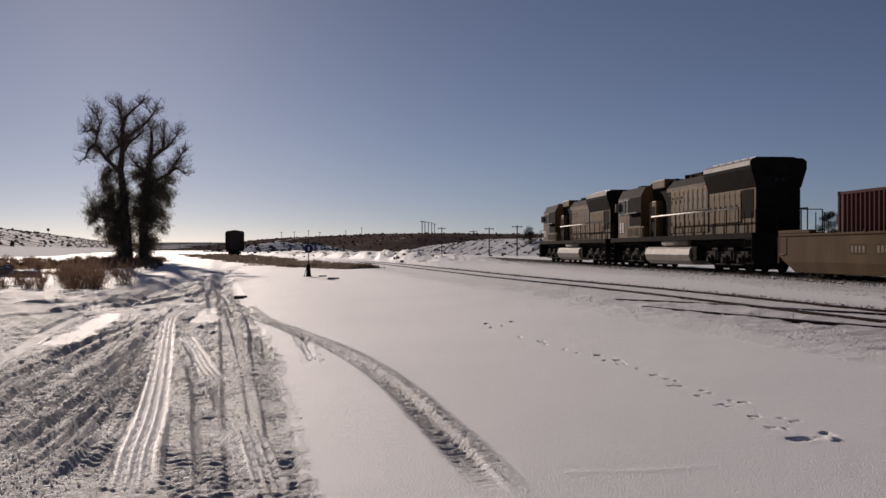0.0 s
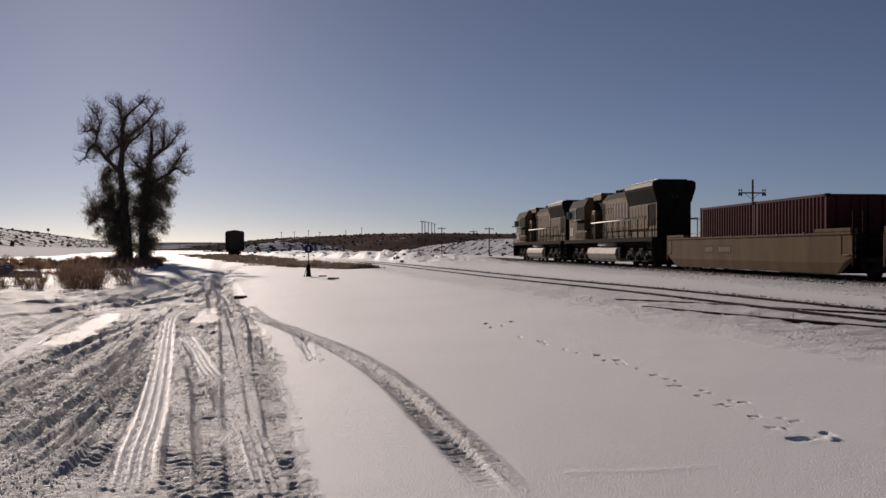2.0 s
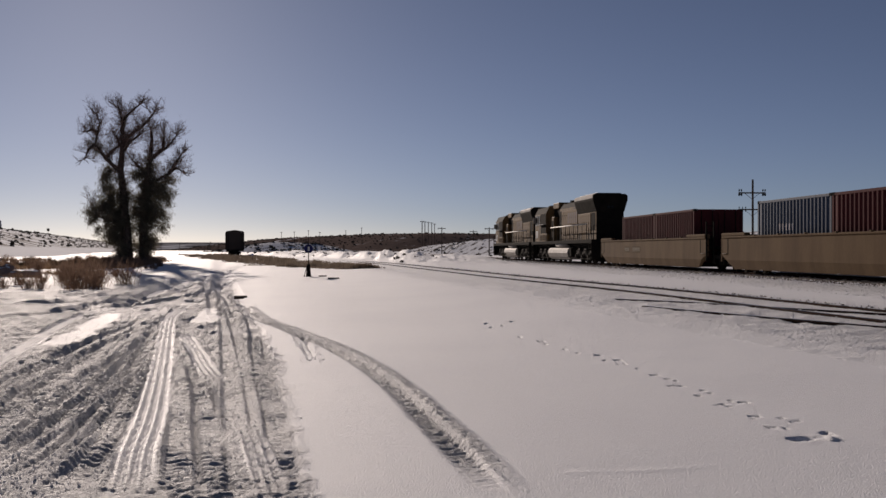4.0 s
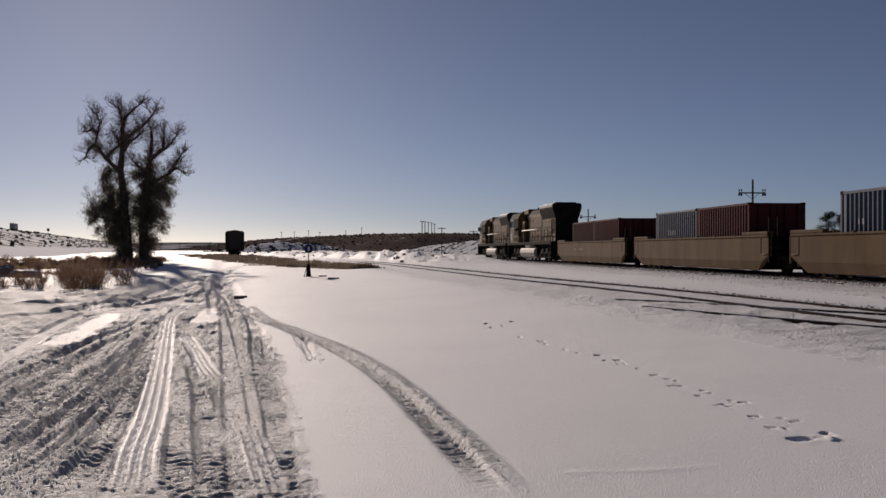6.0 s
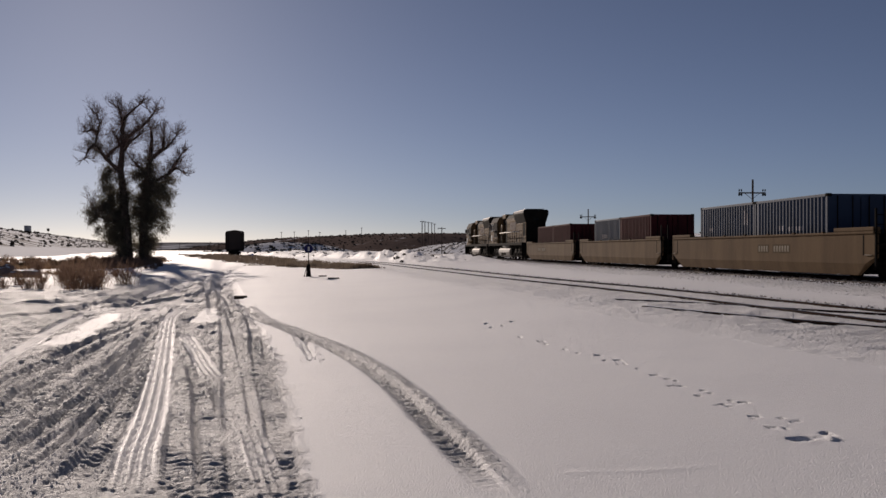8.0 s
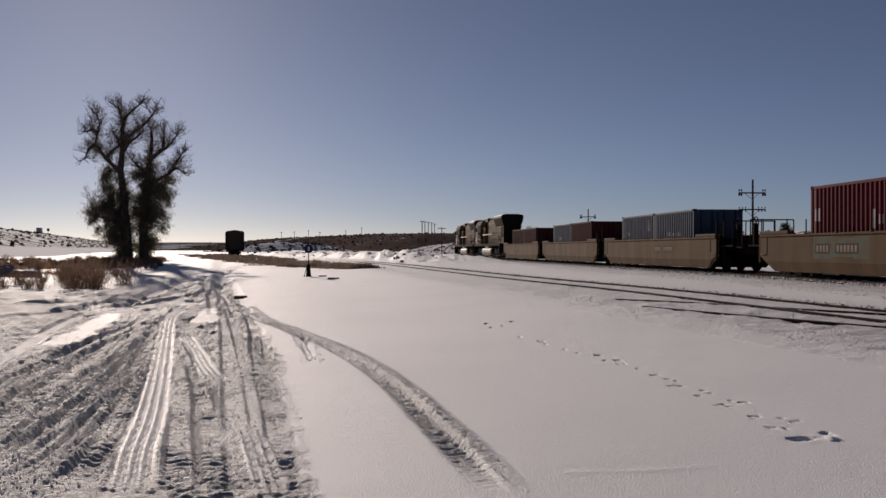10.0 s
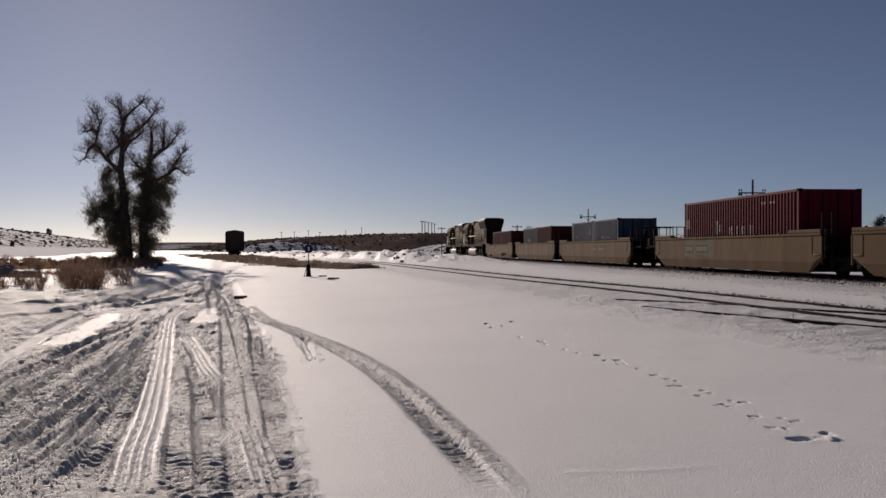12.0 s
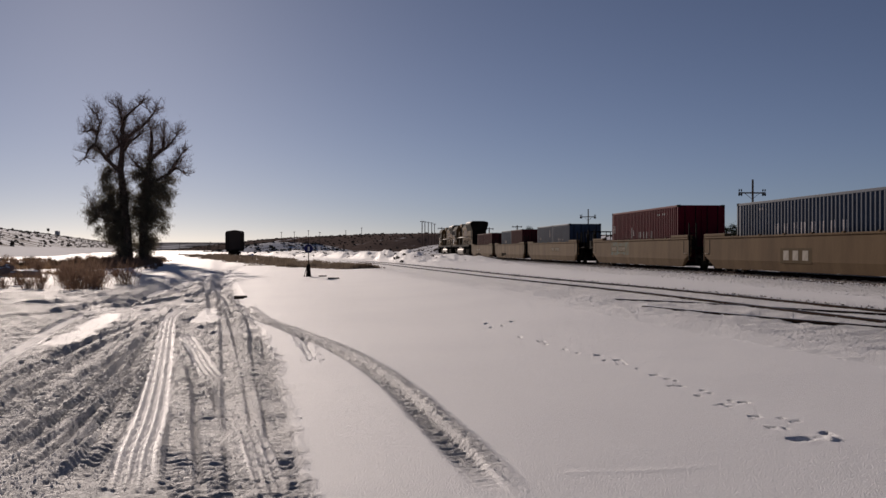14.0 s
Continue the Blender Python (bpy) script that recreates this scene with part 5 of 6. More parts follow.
# ---- boxcar on the spur ----
def boxcar():
    root = thing("boxcar", "dark brown boxcar standing on the snowy spur", "boxcar")
    bm = bmesh.new()
    prism(bm, [(-1.55, 1.0), (1.55, 1.0), (1.6, 1.1), (1.6, 4.15), (1.45, 4.35), (0, 4.55), (-1.45, 4.35), (-1.6, 4.15), (-1.6, 1.1)], 0, 15.5)
    body = part("body", bm, BOXCAR, root)
    for sx in (-1, 1):
        each("side_rib", [(sx * 1.6, sx * 1.64, y, y + 0.09, 1.1, 4.1) for y in np.arange(0.3, 15.4, 0.62)], BOXCAR, body)
    each("end_rib", [(-1.5, 1.5, -0.03, 0.0, z, z + 0.12) for z in np.arange(1.3, 4.2, 0.35)], BOXCAR, body)
    for x0 in (-1.5, 1.1):
        bm = bmesh.new()
        for x in (x0, x0 + 0.4):
            tube(bm, (x, -0.1, 0.7), (x, -0.1, 3.9), 0.025, None, 6)
        for z in np.arange(0.8, 3.9, 0.4):
            tube(bm, (x0, -0.1, z), (x0 + 0.4, -0.1, z), 0.02, None, 6)
        part("ladder", bm, DARK, body)
    bm = bmesh.new()
    box(bm, -0.5, 0.5, 0.0, 15.5, 0.6, 1.02)
    box(bm, -0.2, 0.2, -0.6, 0.1, 0.65, 0.95, 0.04)
    box(bm, -1.5, 1.5, -0.1, 0.15, 0.85, 1.1, 0.02)
    part("underframe", bm, DARK, root)
    for y in (2.2, 13.2):
        tr = bogie(root, y)
        for k in range(2):
            ROLLERS.pop()
    root.matrix_basis = pose(-36.8, 173.0, -0.09, 0, 0, 12.6)
    return root


boxcar()


# ---- switch stand ----
def switch_stand():
    x, y = -6.5, 47.3
    z = height_at(x, y) - 0.05
    root = thing("switch_stand", "black switch stand with a round blue target", "switch stand")
    bm = bmesh.new()
    prism(bm, [(-0.15, 0.0), (0.15, 0.0), (0.10, 0.12), (0.07, 0.55), (0.06, 0.66), (-0.06, 0.66), (-0.07, 0.55), (-0.10, 0.12)], -0.13, 0.13)
    part("base", bm, DARK, root, "black cast-iron base")
    bm = bmesh.new()
    tube(bm, (0, 0, 0.6), (0, 0, 1.66), 0.022)
    part("mast", bm, DARK, root)
    bm = bmesh.new()
    tube(bm, (0, -0.012, 1.40), (0, 0.012, 1.40), 0.215, None, 28)
    disc = part("target", bm, BLUE_SIGN, root, "round blue target")
    bm = bmesh.new()
    box(bm, -0.03, 0.05, -0.02, -0.014, 1.30, 1.50, 0.002)
    part("target_mark", bm, WHITE, disc, "pale upright mark")
    bm = bmesh.new()
    tube(bm, (-0.05, -0.1, 0.6), (-0.16, -0.22, 0.12), 0.018)
    tube(bm, (-0.16, -0.22, 0.12), (-0.17, -0.24, 0.04), 0.03)
    part("lever", bm, DARK, root)
    bm = bmesh.new()
    box(bm, -0.2, 0.5, -0.12, 0.12, -0.06, 0.03, 0.02)
    part("head_block", bm, TIE, root, "snow-dusted timber head block")
    root.matrix_basis = pose(x, y, z)


switch_stand()


def plank(x, y, length, turn, label="dark timber lying in the snow"):
    bm = bmesh.new()
    box(bm, -length / 2, length / 2, -0.10, 0.10, -0.06, 0.035, 0.015)
    ob = part("timber", bm, TIE, m=pose(x, y, height_at(x, y) + 0.02, 0, 0, turn))
    return tagged(ob, label, "timber")


plank(-5.75, 46.8, 0.36, 15)
plank(-4.85, 43.4, 0.5, 4)
plank(-5.75, 27.8, 0.36, 10)


# ---- poles ----
def pole(x, y, top, arms=1, width=2.6, thick=0.19, drop=0.6):
    root = thing("utility_pole", "weathered wooden line pole with cross-arm", "pole", "poles beside the line")
    z = height_at(x, y) - 0.5
    bm = bmesh.new()
    tube(bm, (0, 0, 0), (0, 0, top - z), thick, thick * 0.75, 10)
    part("post", bm, POLE, root)
    for k in range(arms):
        h = top - z - (1.3 if thick < 0.15 else 0.5) - drop * k
        bm = bmesh.new()
        box(bm, -width / 2, width / 2, 0.08, 0.2, h, h + thick, 0.01)
        arm = part("cross_arm", bm, POLE, root)
        bm = bmesh.new()
        for sx in (-1, 1):
            tube(bm, (0, 0.12, h - 0.55), (sx * 0.7, 0.12, h + 0.02), 0.02, None, 6)
        part("brace", bm, POLE, arm)
        for f in (-0.48, -0.40, 0.40, 0.48) if k == 0 else (-0.48, -0.36, -0.24, 0.24, 0.36, 0.48):
            bm = bmesh.new()
            lathe(bm, [(0.02, -0.3), (0.08, -0.26), (0.09, -0.12), (0.03, -0.08), (0.02, 0.1), (0.06, 0.12), (0.06, 0.24), (0.03, 0.28)], 8, pose(f * width, 0.12, h + 0.1) @ Matrix.Scale(1.1 if k == 0 and thick < 0.15 else 0.8, 4))
            part("insulator", bm, DARK, arm)
    root.matrix_basis = pose(x, y, z, 0, 0, 5.6)


for x, y, top in ((28.8, 91, 7.5), (23.3, 157, 7.5), (19.7, 260, 7.5), (13.7, 290, 7.6), (10.9, 350, 7.9), (-0.4, 330, 8.6)):
    pole(x, y, top, 2 if y < 100 else 1, 2.6, 0.12 if y < 200 else 0.19, 1.55)
for px, ty in ((747, 391), (752, 392), (758, 393), (764, 394), (769, 396)):
    y = 520 + (px - 747) * 9
    pole((px - 784) / 1731.7 * y, y, 0.957 + (442.5 - ty) / 1731.7 * y, 1, 2.0, 0.3)


for px, ty in ((285, 430), (318, 431), (372, 428), (386, 430), (498, 411), (521, 410), (546, 408), (566, 411), (612, 408), (640, 403)):
    y = 1150 if px < 400 else 980
    pole((px - 784) / 1731.7 * y, y, 0.957 + (442.5 - ty) / 1731.7 * y, 1, 2.0, 0.3)


# ---- trees ----
class Wood:
    """Tapered limbs gathered into one mesh."""

    def __init__(self, seed):
        self.v, self.f, self.rnd = [], [], random.Random(seed)
        self.tips = []

    def limb(self, pts, r0, r1, sides):
        pts = [Vector(p) for p in pts]
        rings = []
        for i, p in enumerate(pts):
            d = (pts[min(i + 1, len(pts) - 1)] - pts[max(i - 1, 0)]).normalized()
            a = d.orthogonal().normalized()
            b = d.cross(a)
            r = r0 + (r1 - r0) * i / (len(pts) - 1)
            o = len(self.v)
            for k in range(sides):
                w = 2 * math.pi * k / sides
                self.v.append(tuple(p + (a * math.cos(w) + b * math.sin(w)) * r))
            rings.append(o)
        for a, b in zip(rings, rings[1:]):
            for k in range(sides):
                self.f.append((a + k, a + (k + 1) % sides, b + (k + 1) % sides, b + k))

    def grow(self, start, way, length, r, level, up=0.25):
        rnd = self.rnd
        pts, p, d = [Vector(start)], Vector(start), Vector(way).normalized()
        n = 4 if level > 1 else 3 if level else 2
        for i in range(n):
            d = (d + Vector((rnd.gauss(0, 0.22), rnd.gauss(0, 0.22), rnd.gauss(up * 0.5, 0.2)))).normalized()
            p = p + d * (length / n)
            pts.append(p.copy())
        self.limb(pts, r, r * 0.45, 5 if level > 2 else 3)
        if level <= 0:
            self.tips.append(p)
            return
        for k in range(rnd.choice((3, 4)) if level > 1 else 4):
            i = rnd.randint(1, n)
            q = pts[i - 1].lerp(pts[i], rnd.random())
            side = Vector((rnd.gauss(0, 1), rnd.gauss(0, 1), rnd.gauss(0.35, 0.6))).normalized()
            self.grow(q, d * 0.55 + side * 0.8, length * rnd.uniform(0.5, 0.72), r * 0.5, level - 1, up)


def skeleton_tree(x, y, label, trunk, limbs, seed, growth, girth=0.42):
    root = thing("cottonwood", label, "tree", "pair of old cottonwoods")
    w = Wood(seed)
    rnd = w.rnd
    w.limb([(0, 0, -0.3)] + trunk, girth, 0.08, 10)
    tw = Wood(seed + 50)
    lines = [trunk] + limbs
    for li, line in enumerate(limbs):
        w.limb(line, 0.20, 0.05, 7)
    for li, line in enumerate(lines):
        total = 0
        for a, b in zip(line, line[1:]):
            a, b = Vector(a), Vector(b)
            for k in range(max(2, int((b - a).length * 10))):
                q = a.lerp(b, rnd.random())
                if q.z < 5.0 and li == 0:
                    continue
                out = Vector((rnd.gauss(0, 1), rnd.gauss(0, 1), rnd.gauss(0.5, 0.5))).normalized()
                tw.grow(q, out + (b - a).normalized() * 0.6, rnd.uniform(0.7, 1.4), 0.028, 3, 0.12)
        end = Vector(line[-1])
        for k in range(4):
            tw.grow(end, (end - Vector(line[-2])).normalized() + Vector((rnd.gauss(0, 0.6), rnd.gauss(0, 0.6), rnd.gauss(0.1, 0.4))), rnd.uniform(0.8, 1.3), 0.04, 3, 0.2)
    raw("trunk", w.v, w.f, BARK, root, True)
    tagged(raw("crown", tw.v, tw.f, TWIG, root), "bare twiggy crown")
    # dense dark growth round the lower stems: drooping strands in loose clumps
    v, f = [], []
    for cx, cy, cz, rx, rz, num in growth:
        for c in range(max(4, num // 130)):
            u = Vector((rnd.gauss(0, 0.42), rnd.gauss(0, 0.42), rnd.uniform(-1, 1)))
            hub = Vector((cx + u.x * rx * 0.85, cy + u.y * rx, cz + u.z * rz))
            spread = rnd.uniform(0.3, 0.65)
            for i in range(130):
                c0 = hub + Vector((rnd.gauss(0, 0.5), rnd.gauss(0, 0.5), rnd.gauss(0, 0.45))) * spread
                if c0.z < 0.3:
                    continue
                d = Vector((rnd.gauss(0, 0.45), rnd.gauss(0, 0.45), rnd.gauss(-0.35, 0.6))).normalized() * rnd.uniform(0.15, 0.5)
                s = d.orthogonal().normalized() * rnd.uniform(0.006, 0.018)
                o = len(v)
                v += [tuple(c0 - s), tuple(c0 + s), tuple(c0 + d * 0.6 + s), tuple(c0 + d), tuple(c0 + d * 0.6 - s)]
                f.append((o, o + 1, o + 2, o + 3, o + 4))
    raw("undergrowth", v, f, LEAVES, root)
    root.matrix_basis = pose(x, y, height_at(x, y))
    return root


skeleton_tree(-28.2, 88.0, "old bare cottonwood with twisted limbs and dark lower growth",
              [(0, 0, 0), (-0.25, 0, 3.2), (-0.55, 0.1, 6), (-0.8, 0, 8.3), (-0.72, 0.1, 9.6), (-0.55, 0, 10.9), (-0.7, 0.1, 11.9), (-0.55, 0, 12.5), (-0.8, 0, 13.3), (-1.0, 0, 13.9)],
              [[(-0.8, 0, 8.0), (-1.2, -0.2, 8.5), (-1.95, -0.5, 9.3), (-2.5, -0.6, 10.1), (-2.9, -0.5, 10.5), (-2.75, -0.4, 11.4), (-2.5, -0.4, 12.5), (-2.85, -0.3, 13.2)],
               [(-2.7, -0.4, 11.6), (-3.3, -0.2, 11.9), (-3.9, 0, 11.7)],
               [(-2.9, -0.5, 10.5), (-3.4, -0.8, 10.0), (-3.6, -0.9, 9.4)],
               [(-1.95, -0.5, 9.2), (-1.7, 0.4, 10.0), (-1.1, 0.7, 10.6), (-1.6, 0.9, 11.6)],
               [(-0.6, 0, 10.6), (0.1, 0.5, 11.6), (0.9, 0.8, 12.3), (1.6, 0.9, 13.1), (2.0, 0.9, 13.6)],
               [(-0.65, 0, 11.8), (-0.2, -0.4, 13.0), (0.5, -0.6, 13.6), (1.2, -0.7, 14.1)],
               [(-0.6, 0, 10.0), (0.2, -0.7, 10.7), (0.9, -0.9, 11.1), (1.5, -1.0, 11.6)],
               [(-0.4, 0, 3.6), (-1.6, -0.3, 3.7), (-2.6, -0.4, 4.1), (-3.2, -0.4, 5.0)]],
              11, [(-1.8, 0, 5.9, 1.4, 2.1, 5600), (-1.4, 0, 3.6, 1.3, 1.7, 6500), (-0.6, 0, 2.2, 1.1, 2.0, 8000), (-0.6, 0, 5.6, 0.9, 1.6, 2600), (-3.1, -0.3, 4.4, 1.0, 0.8, 1500), (-2.1, 0, 7.8, 0.9, 0.8, 900), (-2.9, -0.5, 10.2, 0.6, 0.4, 500)])
skeleton_tree(-27.1, 88.6, "old bare cottonwood thick with dark growth to mid height",
              [(0, 0, 0), (0, 0, 3.5), (0.15, 0, 6), (0.35, 0, 8.1), (0.6, 0.1, 9.6), (0.75, 0, 11.1), (0.7, 0, 11.8)],
              [[(0.4, 0, 6.5), (1.25, -0.3, 7.4), (2.3, -0.3, 7.9), (3.0, -0.2, 8.5), (3.5, -0.2, 8.2)],
               [(0.6, 0, 9.2), (1.25, 0.3, 9.9), (2.0, 0.4, 10.4), (2.5, 0.4, 11.0), (2.9, 0.4, 11.5)],
               [(0.2, 0, 8.0), (-0.5, 0.4, 8.6), (-1.1, 0.5, 9.2)],
               [(1.7, 0.3, 10.2), (1.9, -0.2, 11.4)],
               [(2.4, -0.3, 8.0), (3.0, 0.3, 9.2), (3.3, 0.4, 9.8)]],
              23, [(0.1, 0, 7.0, 1.4, 1.4, 4600), (1.1, 0, 5.7, 1.5, 1.5, 6500), (-0.2, 0, 4.6, 1.2, 1.6, 5500), (0.2, 0, 2.4, 1.1, 2.1, 8000), (2.0, 0, 6.7, 1.1, 0.9, 2000), (0.5, 0, 8.6, 1.2, 0.8, 1200), (1.5, 0, 4.0, 0.8, 1.2, 1600)], 0.5)


# ---- brush and grass ----
DULL_GRASS = material("dull_brown_grass", (0.17, 0.135, 0.105), 0.9, 0, (0.10, 0.08, 0.065), 0.6, 0.9, per_piece=0.4)
thin(DULL_GRASS, 0.5)

def brush(name, label, mat, spots, seed, kind="stuff"):
    """Tufts of thin upright blades at spots (x, y, spread, height, count)."""
    rnd = random.Random(seed)
    v, f = [], []
    for x, y, spread, height, count in spots:
        for i in range(count):
            a, r = rnd.uniform(0, 6.283), spread * rnd.random() ** 0.7
            bx, by = x + r * math.cos(a), y + r * math.sin(a)
            h = height * rnd.uniform(0.4, 1.1) * (1 - 0.5 * (r / max(spread, 0.01)) ** 2)
            lean = Vector((rnd.gauss(0, 0.22), rnd.gauss(0, 0.22), 1)).normalized() * h
            t = rnd.uniform(0, 3.14)
            w = rnd.uniform(0.006, 0.018) * (1 + y / 60)
            s = Vector((math.cos(t), math.sin(t), 0)) * w
            b = Vector((bx, by, height_cache(bx, by) - 0.03))
            o = len(v)
            v += [tuple(b - s), tuple(b + s), tuple(b + lean * 0.6 + s * 0.7), tuple(b + lean), tuple(b + lean * 0.6 - s * 0.7)]
            f.append((o, o + 1, o + 2, o + 3, o + 4))
    return tagged(raw(name, v, f, mat), label, "brush", kind=kind)


CELL = {}


def height_cache(x, y):
    k = (round(x * 2), round(y))
    if k not in CELL:
        CELL[k] = height_at(k[0] / 2, k[1])
    return CELL[k]


def shrubs(name, label, mat, spots, seed):
    """Bushes: stems fanning out of one foot, each with side twigs. spots: x, y, height, stems."""
    rnd = random.Random(seed)
    v, f = [], []

    def blade(p, q, w):
        t = rnd.uniform(0, 3.14)
        s = Vector((math.cos(t), math.sin(t), 0)) * w
        o = len(v)
        v.extend((tuple(p - s), tuple(p + s), tuple(q + s * 0.4), tuple(q - s * 0.4)))
        f.append((o, o + 1, o + 2, o + 3))

    for x, y, height, stems in spots:
        w = 0.005 * (1 + y / 50)
        for i in range(stems):
            foot = Vector((x + rnd.gauss(0, 0.18) * height, y + rnd.gauss(0, 0.18) * height, 0))
            foot.z = height_cache(foot.x, foot.y) - 0.03
            way = Vector((rnd.gauss(0, 0.42), rnd.gauss(0, 0.42), 1)).normalized()
            tip = foot + way * height * rnd.uniform(0.45, 1.1)
            blade(foot, tip, w)
            for k in range(3):
                a = foot.lerp(tip, rnd.uniform(0.3, 0.9))
                blade(a, a + (way + Vector((rnd.gauss(0, 0.5), rnd.gauss(0, 0.5), rnd.gauss(0, 0.3)))).normalized() * height * rnd.uniform(0.15, 0.35), w * 0.8)
    return tagged(raw(name, v, f, mat), label, "brush", kind="stuff")


rnd = random.Random(9)


def verge(lo, hi):
    """A place among the brush between the road and the cottonwoods."""
    while True:
        y = lo + (hi - lo) * rnd.random()
        x = rnd.uniform(-46, -9)
        edge = -11.5 - (y - 31) * 0.30 if y < 60 else -20.2 - (y - 60) * 0.17
        if x / y < -0.392 and y < 53 and rnd.random() < 0.97:
            continue
        if x < edge - 0.2 and x > -0.5 * y and relief(np.array([x]), np.array([y]), 5.0, 2)[0] > 0.0 - 0.2 * (y > 42):
            return x, y


tufts = [verge(31, 95) for i in range(340)]
brush("dry_grass", "tan dry grass and weeds standing out of the snow", GRASS, [(x, y, rnd.uniform(0.2, 0.8), rnd.uniform(0.2, 0.5), 60) for x, y in tufts], 1)
front = [(-12.3, 32.6, 1.0, 85), (-11.9, 33.3, 1.1, 85), (-13.6, 33.0, 0.5, 60), (-13.1, 36.5, 1.2, 140), (-14.3, 37.5, 1.1, 130), (-12.5, 38.5, 1.0, 110), (-16.5, 36.0, 0.6, 70), (-15.3, 34.0, 0.5, 60), (-16.3, 37.6, 0.6, 80), (-14.4, 34.0, 0.6, 80), (-16.8, 41.0, 0.55, 70), (-12.4, 34.8, 0.75, 90), (-15.9, 41.0, 0.7, 90), (-16.4, 49.0, 0.5, 60), (-17.1, 49.0, 0.6, 70), (-22.5, 51.0, 0.6, 70), (-24.0, 58.0, 0.7, 70)]
shrubs("willow_brush", "red-brown willow brush beside the road", WILLOW, front + [(*verge(38, 95), rnd.uniform(0.35, 0.8), 45) for i in range(110)], 2)
shrubs("sage_shrubs", "grey-brown sage shrubs in the snow", SAGE, [(*verge(34, 95), rnd.uniform(0.3, 0.6), 50) for i in range(150)], 7)
foot = []
for i in range(70):
    y = rnd.uniform(62, 90)
    foot.append((rnd.uniform(-0.352, -0.285) * y, y, rnd.uniform(0.25, 0.55), 45))
shrubs("foot_brush", "dark brush in the shade of the cottonwoods", WILLOW, foot, 8)
spots = []
for i in range(300):
    u = rnd.random()
    y = 60 + 150 * u * u
    x = -4.6 - (y - 60) * 0.27 + rnd.uniform(-2.6 - 7 * u, 0.3) * (0.25 + min(1, (y - 60) / 12))
    spots.append((x, y, rnd.uniform(0.4, 1.2), rnd.uniform(0.2, 0.45), 110))
brush("verge_grass", "strip of dry brown grass between the tracks", DULL_GRASS, spots, 3)


def juniper(x, y, width, height, seed):
    """A dark evergreen: short trunk, clumps of foliage with gaps."""
    rnd = random.Random(seed)
    root = thing("juniper", "dark green juniper on the snowy flat behind the line", "tree", "junipers behind the line")
    w = Wood(seed)
    w.limb([(0, 0, -0.3), (0.1, 0, height * 0.4), (0, 0.1, height * 0.85)], 0.18, 0.05, 7)
    for k in range(7):
        a = rnd.uniform(0, 6.28)
        z = height * rnd.uniform(0.15, 0.6)
        w.limb([(0, 0, z), (math.cos(a) * width * 0.35, math.sin(a) * width * 0.35, z + height * 0.2)], 0.07, 0.03, 5)
    raw("trunk", w.v, w.f, BARK, root, True)
    v, f = [], []
    for c in range(60):
        z = rnd.uniform(0.12, 1.0)
        r = width / 2 * (1 - 0.75 * z * z) * rnd.random() ** 0.5
        a = rnd.uniform(0, 6.28)
        hub = Vector((r * math.cos(a), r * math.sin(a), z * height))
        for i in range(90):
            c0 = hub + Vector((rnd.gauss(0, 0.4), rnd.gauss(0, 0.4), rnd.gauss(0, 0.35))) * width * 0.16
            d = Vector((rnd.gauss(0, 0.5), rnd.gauss(0, 0.5), rnd.gauss(0.3, 0.4))).normalized() * rnd.uniform(0.15, 0.4)
            s = d.orthogonal().normalized() * 0.05
            o = len(v)
            v += [tuple(c0 - s), tuple(c0 + s), tuple(c0 + d)]
            f.append((o, o + 1, o + 2))
    raw("crown", v, f, JUNIPER, root)
    root.matrix_basis = pose(x, y, height_at(x, y) - 0.05)


JUNIPER = material("juniper_foliage", (0.05, 0.06, 0.035), 0.9, 0, (0.03, 0.036, 0.022), 0.8, 0.8, per_piece=0.4)
for px, top, y, width in ((1466, 378, 150, 4.6), (1492, 380, 158, 4.0), (1390, 398, 160, 4.0), (1300, 400, 190, 5.0), (1282, 402, 205, 4.0), (1560, 386, 150, 5.0), (938, 403, 300, 6.0)):
    x = (px - 784) / 1731.7 * y
    juniper(x, y, width, 0.957 + (442.5 - top) / 1731.7 * y - height_at(x, y), px)


def boulder(x, y, sx, sy, sz, seed):
    bm = bmesh.new()
    bmesh.ops.create_icosphere(bm, subdivisions=3, radius=1.0)
    for v in bm.verts:
        n = noise.fractal(v.co * 1.3 + Vector((seed * 7.1, 0, 0)), 1.0, 2.0, 4)
        v.co *= 1 + 0.35 * n
        v.co.x, v.co.y, v.co.z = v.co.x * sx, v.co.y * sy, v.co.z * sz
    bm.faces.ensure_lookup_table()
    bm.normal_update()
    for fa in bm.faces:
        fa.material_index = 1 if fa.normal.z > 0.85 else 0
    ob = part("boulder", bm, [ROCK, SNOW], m=pose(x, y, height_at(x, y) + sz * 0.25))
    return tagged(ob, "snow-capped brown boulder among dry grass", "boulder", "boulders")


boulder(-21.9, 49.0, 0.75, 0.5, 0.42, 1)
boulder(-20.25, 48.0, 0.6, 0.45, 0.32, 2)
boulder(-20.9, 48.3, 0.5, 0.4, 0.26, 3)


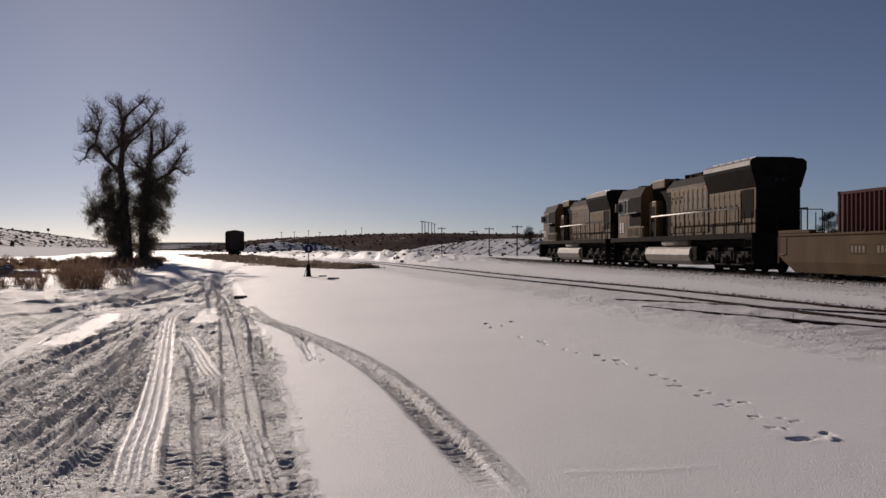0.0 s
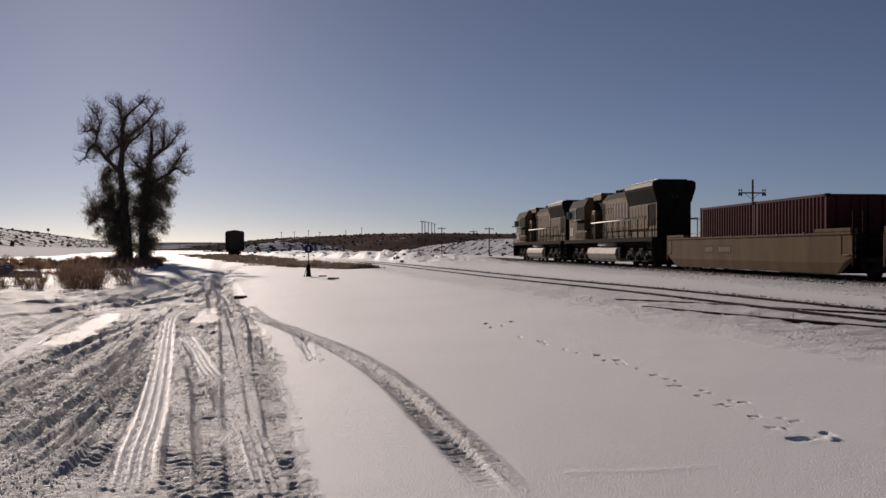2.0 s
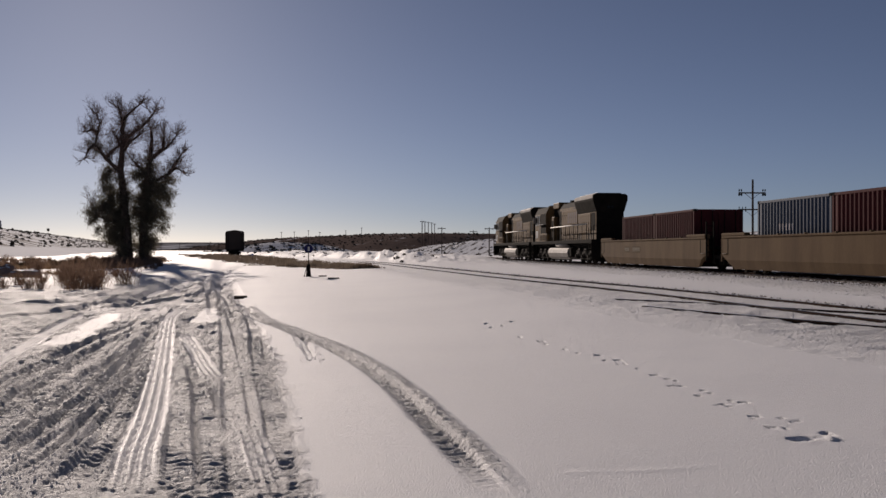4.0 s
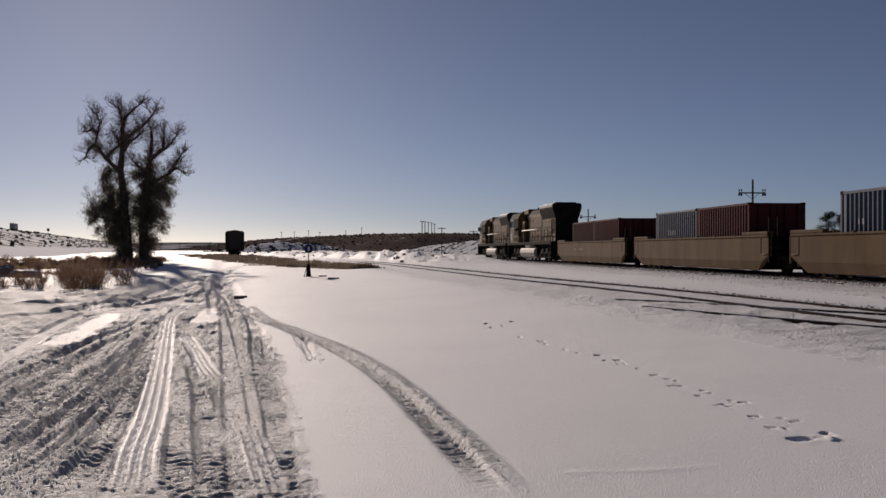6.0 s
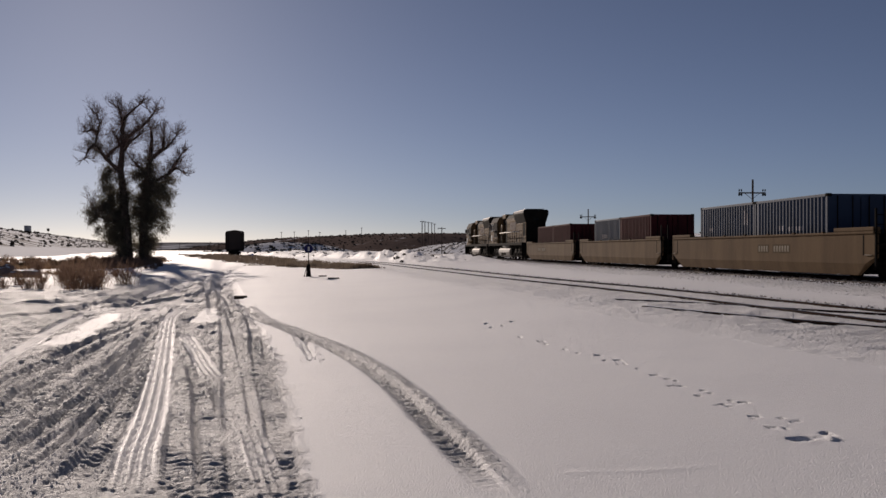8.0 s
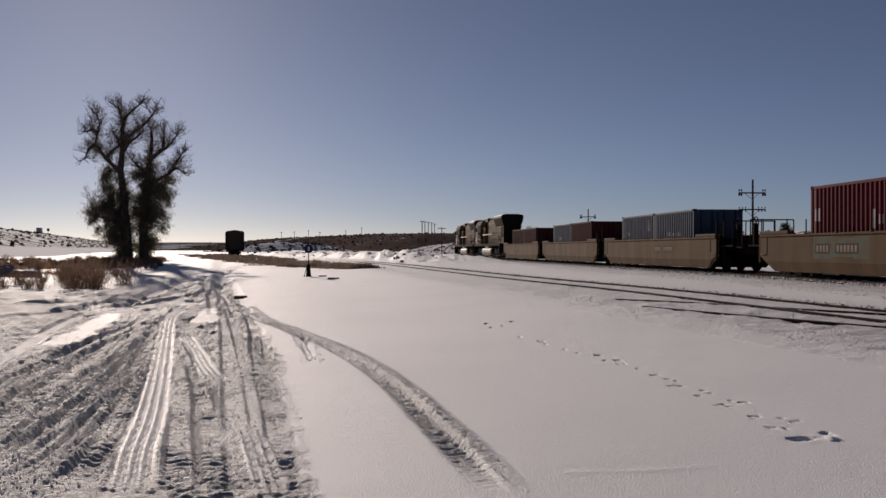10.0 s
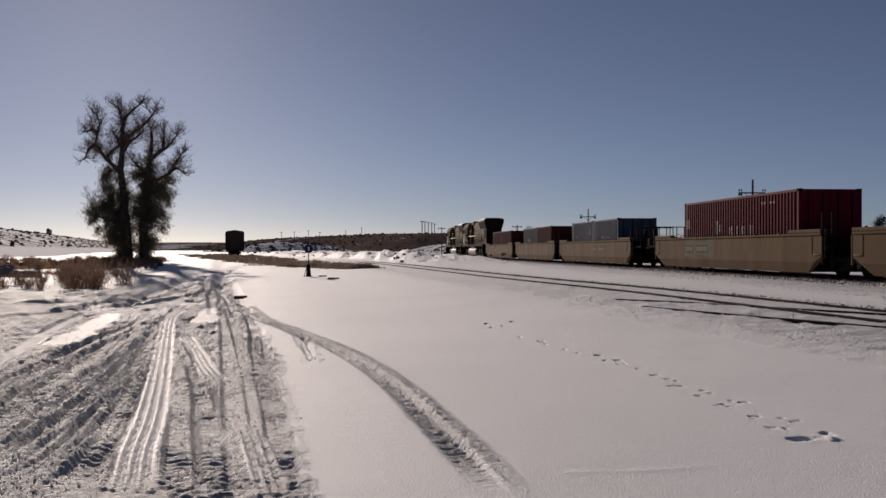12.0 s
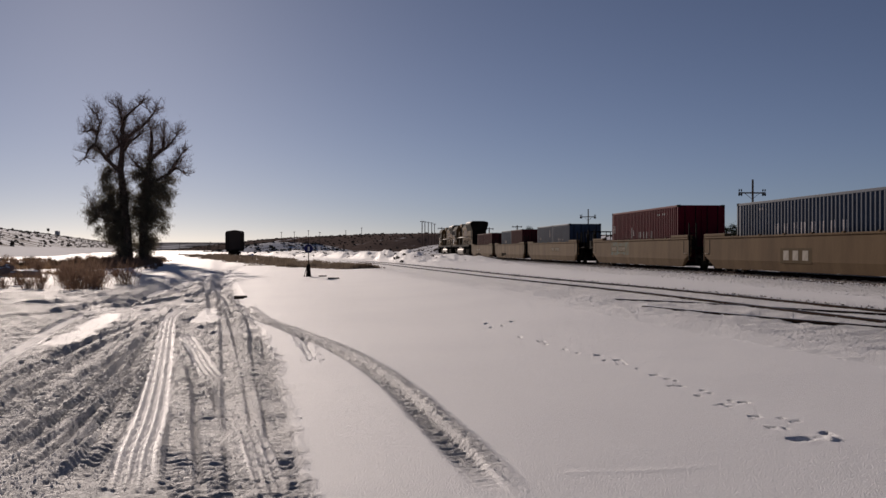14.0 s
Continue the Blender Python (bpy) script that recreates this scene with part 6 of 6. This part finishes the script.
def far_bushes(name, label, boxes, seed, mat=SAGE):
    """Low sage clumps: small faceted cushions."""
    rnd = random.Random(seed)
    v, f = [], []
    for x, y, z, r in boxes:
        for k in range(3):
            cx, cy, cz, q = x + rnd.gauss(0, r * 0.5), y + rnd.gauss(0, r * 0.5), z + rnd.uniform(0, r * 0.4), r * rnd.uniform(0.5, 0.9)
            o = len(v)
            for j in range(6):
                a = j * 1.047
                v.append((cx + q * math.cos(a) * rnd.uniform(0.6, 1.2), cy + q * math.sin(a), cz + q * rnd.uniform(-0.3, 0.4)))
            v.append((cx, cy, cz + q * rnd.uniform(0.6, 1.1)))
            v.append((cx, cy, cz - q * 0.7))
            f += [(o + j, o + (j + 1) % 6, o + 6) for j in range(6)] + [(o + (j + 1) % 6, o + j, o + 7) for j in range(6)]
    return tagged(raw(name, v, f, mat), label, "brush", kind="stuff")


def scatter_on(hill_name, count, size, seed, band=(0.0, 1.0), name="sage_brush", label="dark sagebrush clumps on the hillside", least=-0.4):
    """Brush over the camera side of a hill; band: from crest (0) to foot (1)."""
    rnd = random.Random(seed)
    me = bpy.data.objects[hill_name].data
    vs, rows, steps = me.vertices, 27, 160
    out = []
    for i in range(count):
        r = 13 + int(13 * (band[0] + (band[1] - band[0]) * rnd.random()))
        j = rnd.randrange(steps - 1)
        a, b, c = vs[r * steps + j].co, vs[r * steps + j + 1].co, vs[min(r + 1, rows - 1) * steps + j].co
        p = a + (b - a) * rnd.random() + (c - a) * rnd.random()
        if p.z > least:
            out.append((p.x, p.y, p.z, size * rnd.uniform(0.4, 1.4)))
    far_bushes(name, label, out, seed)


scatter_on("hill_highway", 3200, 0.55, 31, (0.0, 0.8), least=1.8)
scatter_on("hill_highway", 1100, 1.0, 32, (0.0, 0.08), "crest_brush", "taller brush along the embankment crest")
scatter_on("hill_sage", 2600, 0.9, 33, (0.0, 0.95))
scatter_on("hill_bank", 260, 0.7, 35, (0.0, 0.9))
scatter_on("hill_cut", 420, 0.42, 34, (0.05, 0.95))


spots = []
for i in range(260):
    y = rnd.uniform(80, 230)
    x = float(siding_x(min(y, 173))) + rnd.uniform(2, 12)
    spots.append((x, y, height_at(x, y) + rnd.uniform(0.1, 0.7), rnd.uniform(0.06, 0.22)))
far_bushes("bank_weeds", "dark weeds poking out of the rough snow bank", spots, 41)


# ---- truck on the highway ----
TRUCK_GREY = material("grey_truck_body", (0.32, 0.33, 0.35), 0.5, 0, (0.22, 0.23, 0.25), 0.8, 0.6)


def road_sign(x, y, foot, top):
    root = thing("road_sign", "dark back of a road sign beside the highway", "road sign")
    part("post", tube(bmesh.new(), (0, 0, -1.0), (0, 0, top - foot), 0.14), POLE, root)
    part("panel", box(bmesh.new(), -0.9, 0.9, -0.2, -0.14, top - foot - 1.9, top - foot, 0.04), DARK, root)
    root.matrix_basis = pose(x, y, foot, 0, 0, 15.9)


road_sign(-284, 704, 10.2, 16.4)


def truck():
    root = thing("box_truck", "grey box truck driving on the highway embankment", "truck")
    bm = bmesh.new()
    box(bm, -1.3, 1.3, -9.5, 2.5, 1.0, 4.1, 0.05)
    part("cargo_box", bm, TRUCK_GREY, root, "grey cargo box")
    bm = bmesh.new()
    prism(bm, [(-1.1, 0.6), (1.1, 0.6), (1.1, 2.3), (0.9, 2.8), (-0.9, 2.8), (-1.1, 2.3)], 2.6, 4.8)
    part("cab", bm, WHITE, root)
    for y in (-8.2, -7.1, 1.4, 3.8):
        for sx in (-1, 1):
            bm = bmesh.new()
            tube(bm, (sx * 0.9, y, 0.5), (sx * 1.2, y, 0.5), 0.5, None, 16)
            part("wheel", bm, DARK, root)
    bm = bmesh.new()
    box(bm, -0.5, 0.5, -9.3, 4.5, 0.7, 1.0)
    part("chassis", bm, DARK, root)
    return root


box_truck = truck()


# ---- what moves ----
def travelled(t):
    return 6.459 * t + 0.00485 * t * t


def motions():
    times = [0.0, 2.0, 4.0, 6.0, 8.0, 10.0, 12.0, 14.0]
    for ob, ahead in MOVERS:
        lift = 0.32 if ob.name.startswith("container") else 0.0
        rows = []
        for t in times:
            x, y = along(travelled(t) + ahead)
            rows.append((t, Matrix.Translation((x, y, lift)) @ Matrix.Rotation(TURN, 4, "Z")))
        walk(ob, rows)
    fine = [k * 0.1 for k in range(141)]
    for ob, m, r in ROLLERS:
        walk(ob, [(t, m @ Matrix.Rotation(-travelled(t) / r, 4, "X")) for t in fine])
    rows = []
    for t in times:
        y = 560 + 28.0 * (t - 6.5)
        rows.append((t, pose(-83 - 0.2857 * y, y, 11.6, 0, 0, 15.95)))
    walk(box_truck, rows)


motions()
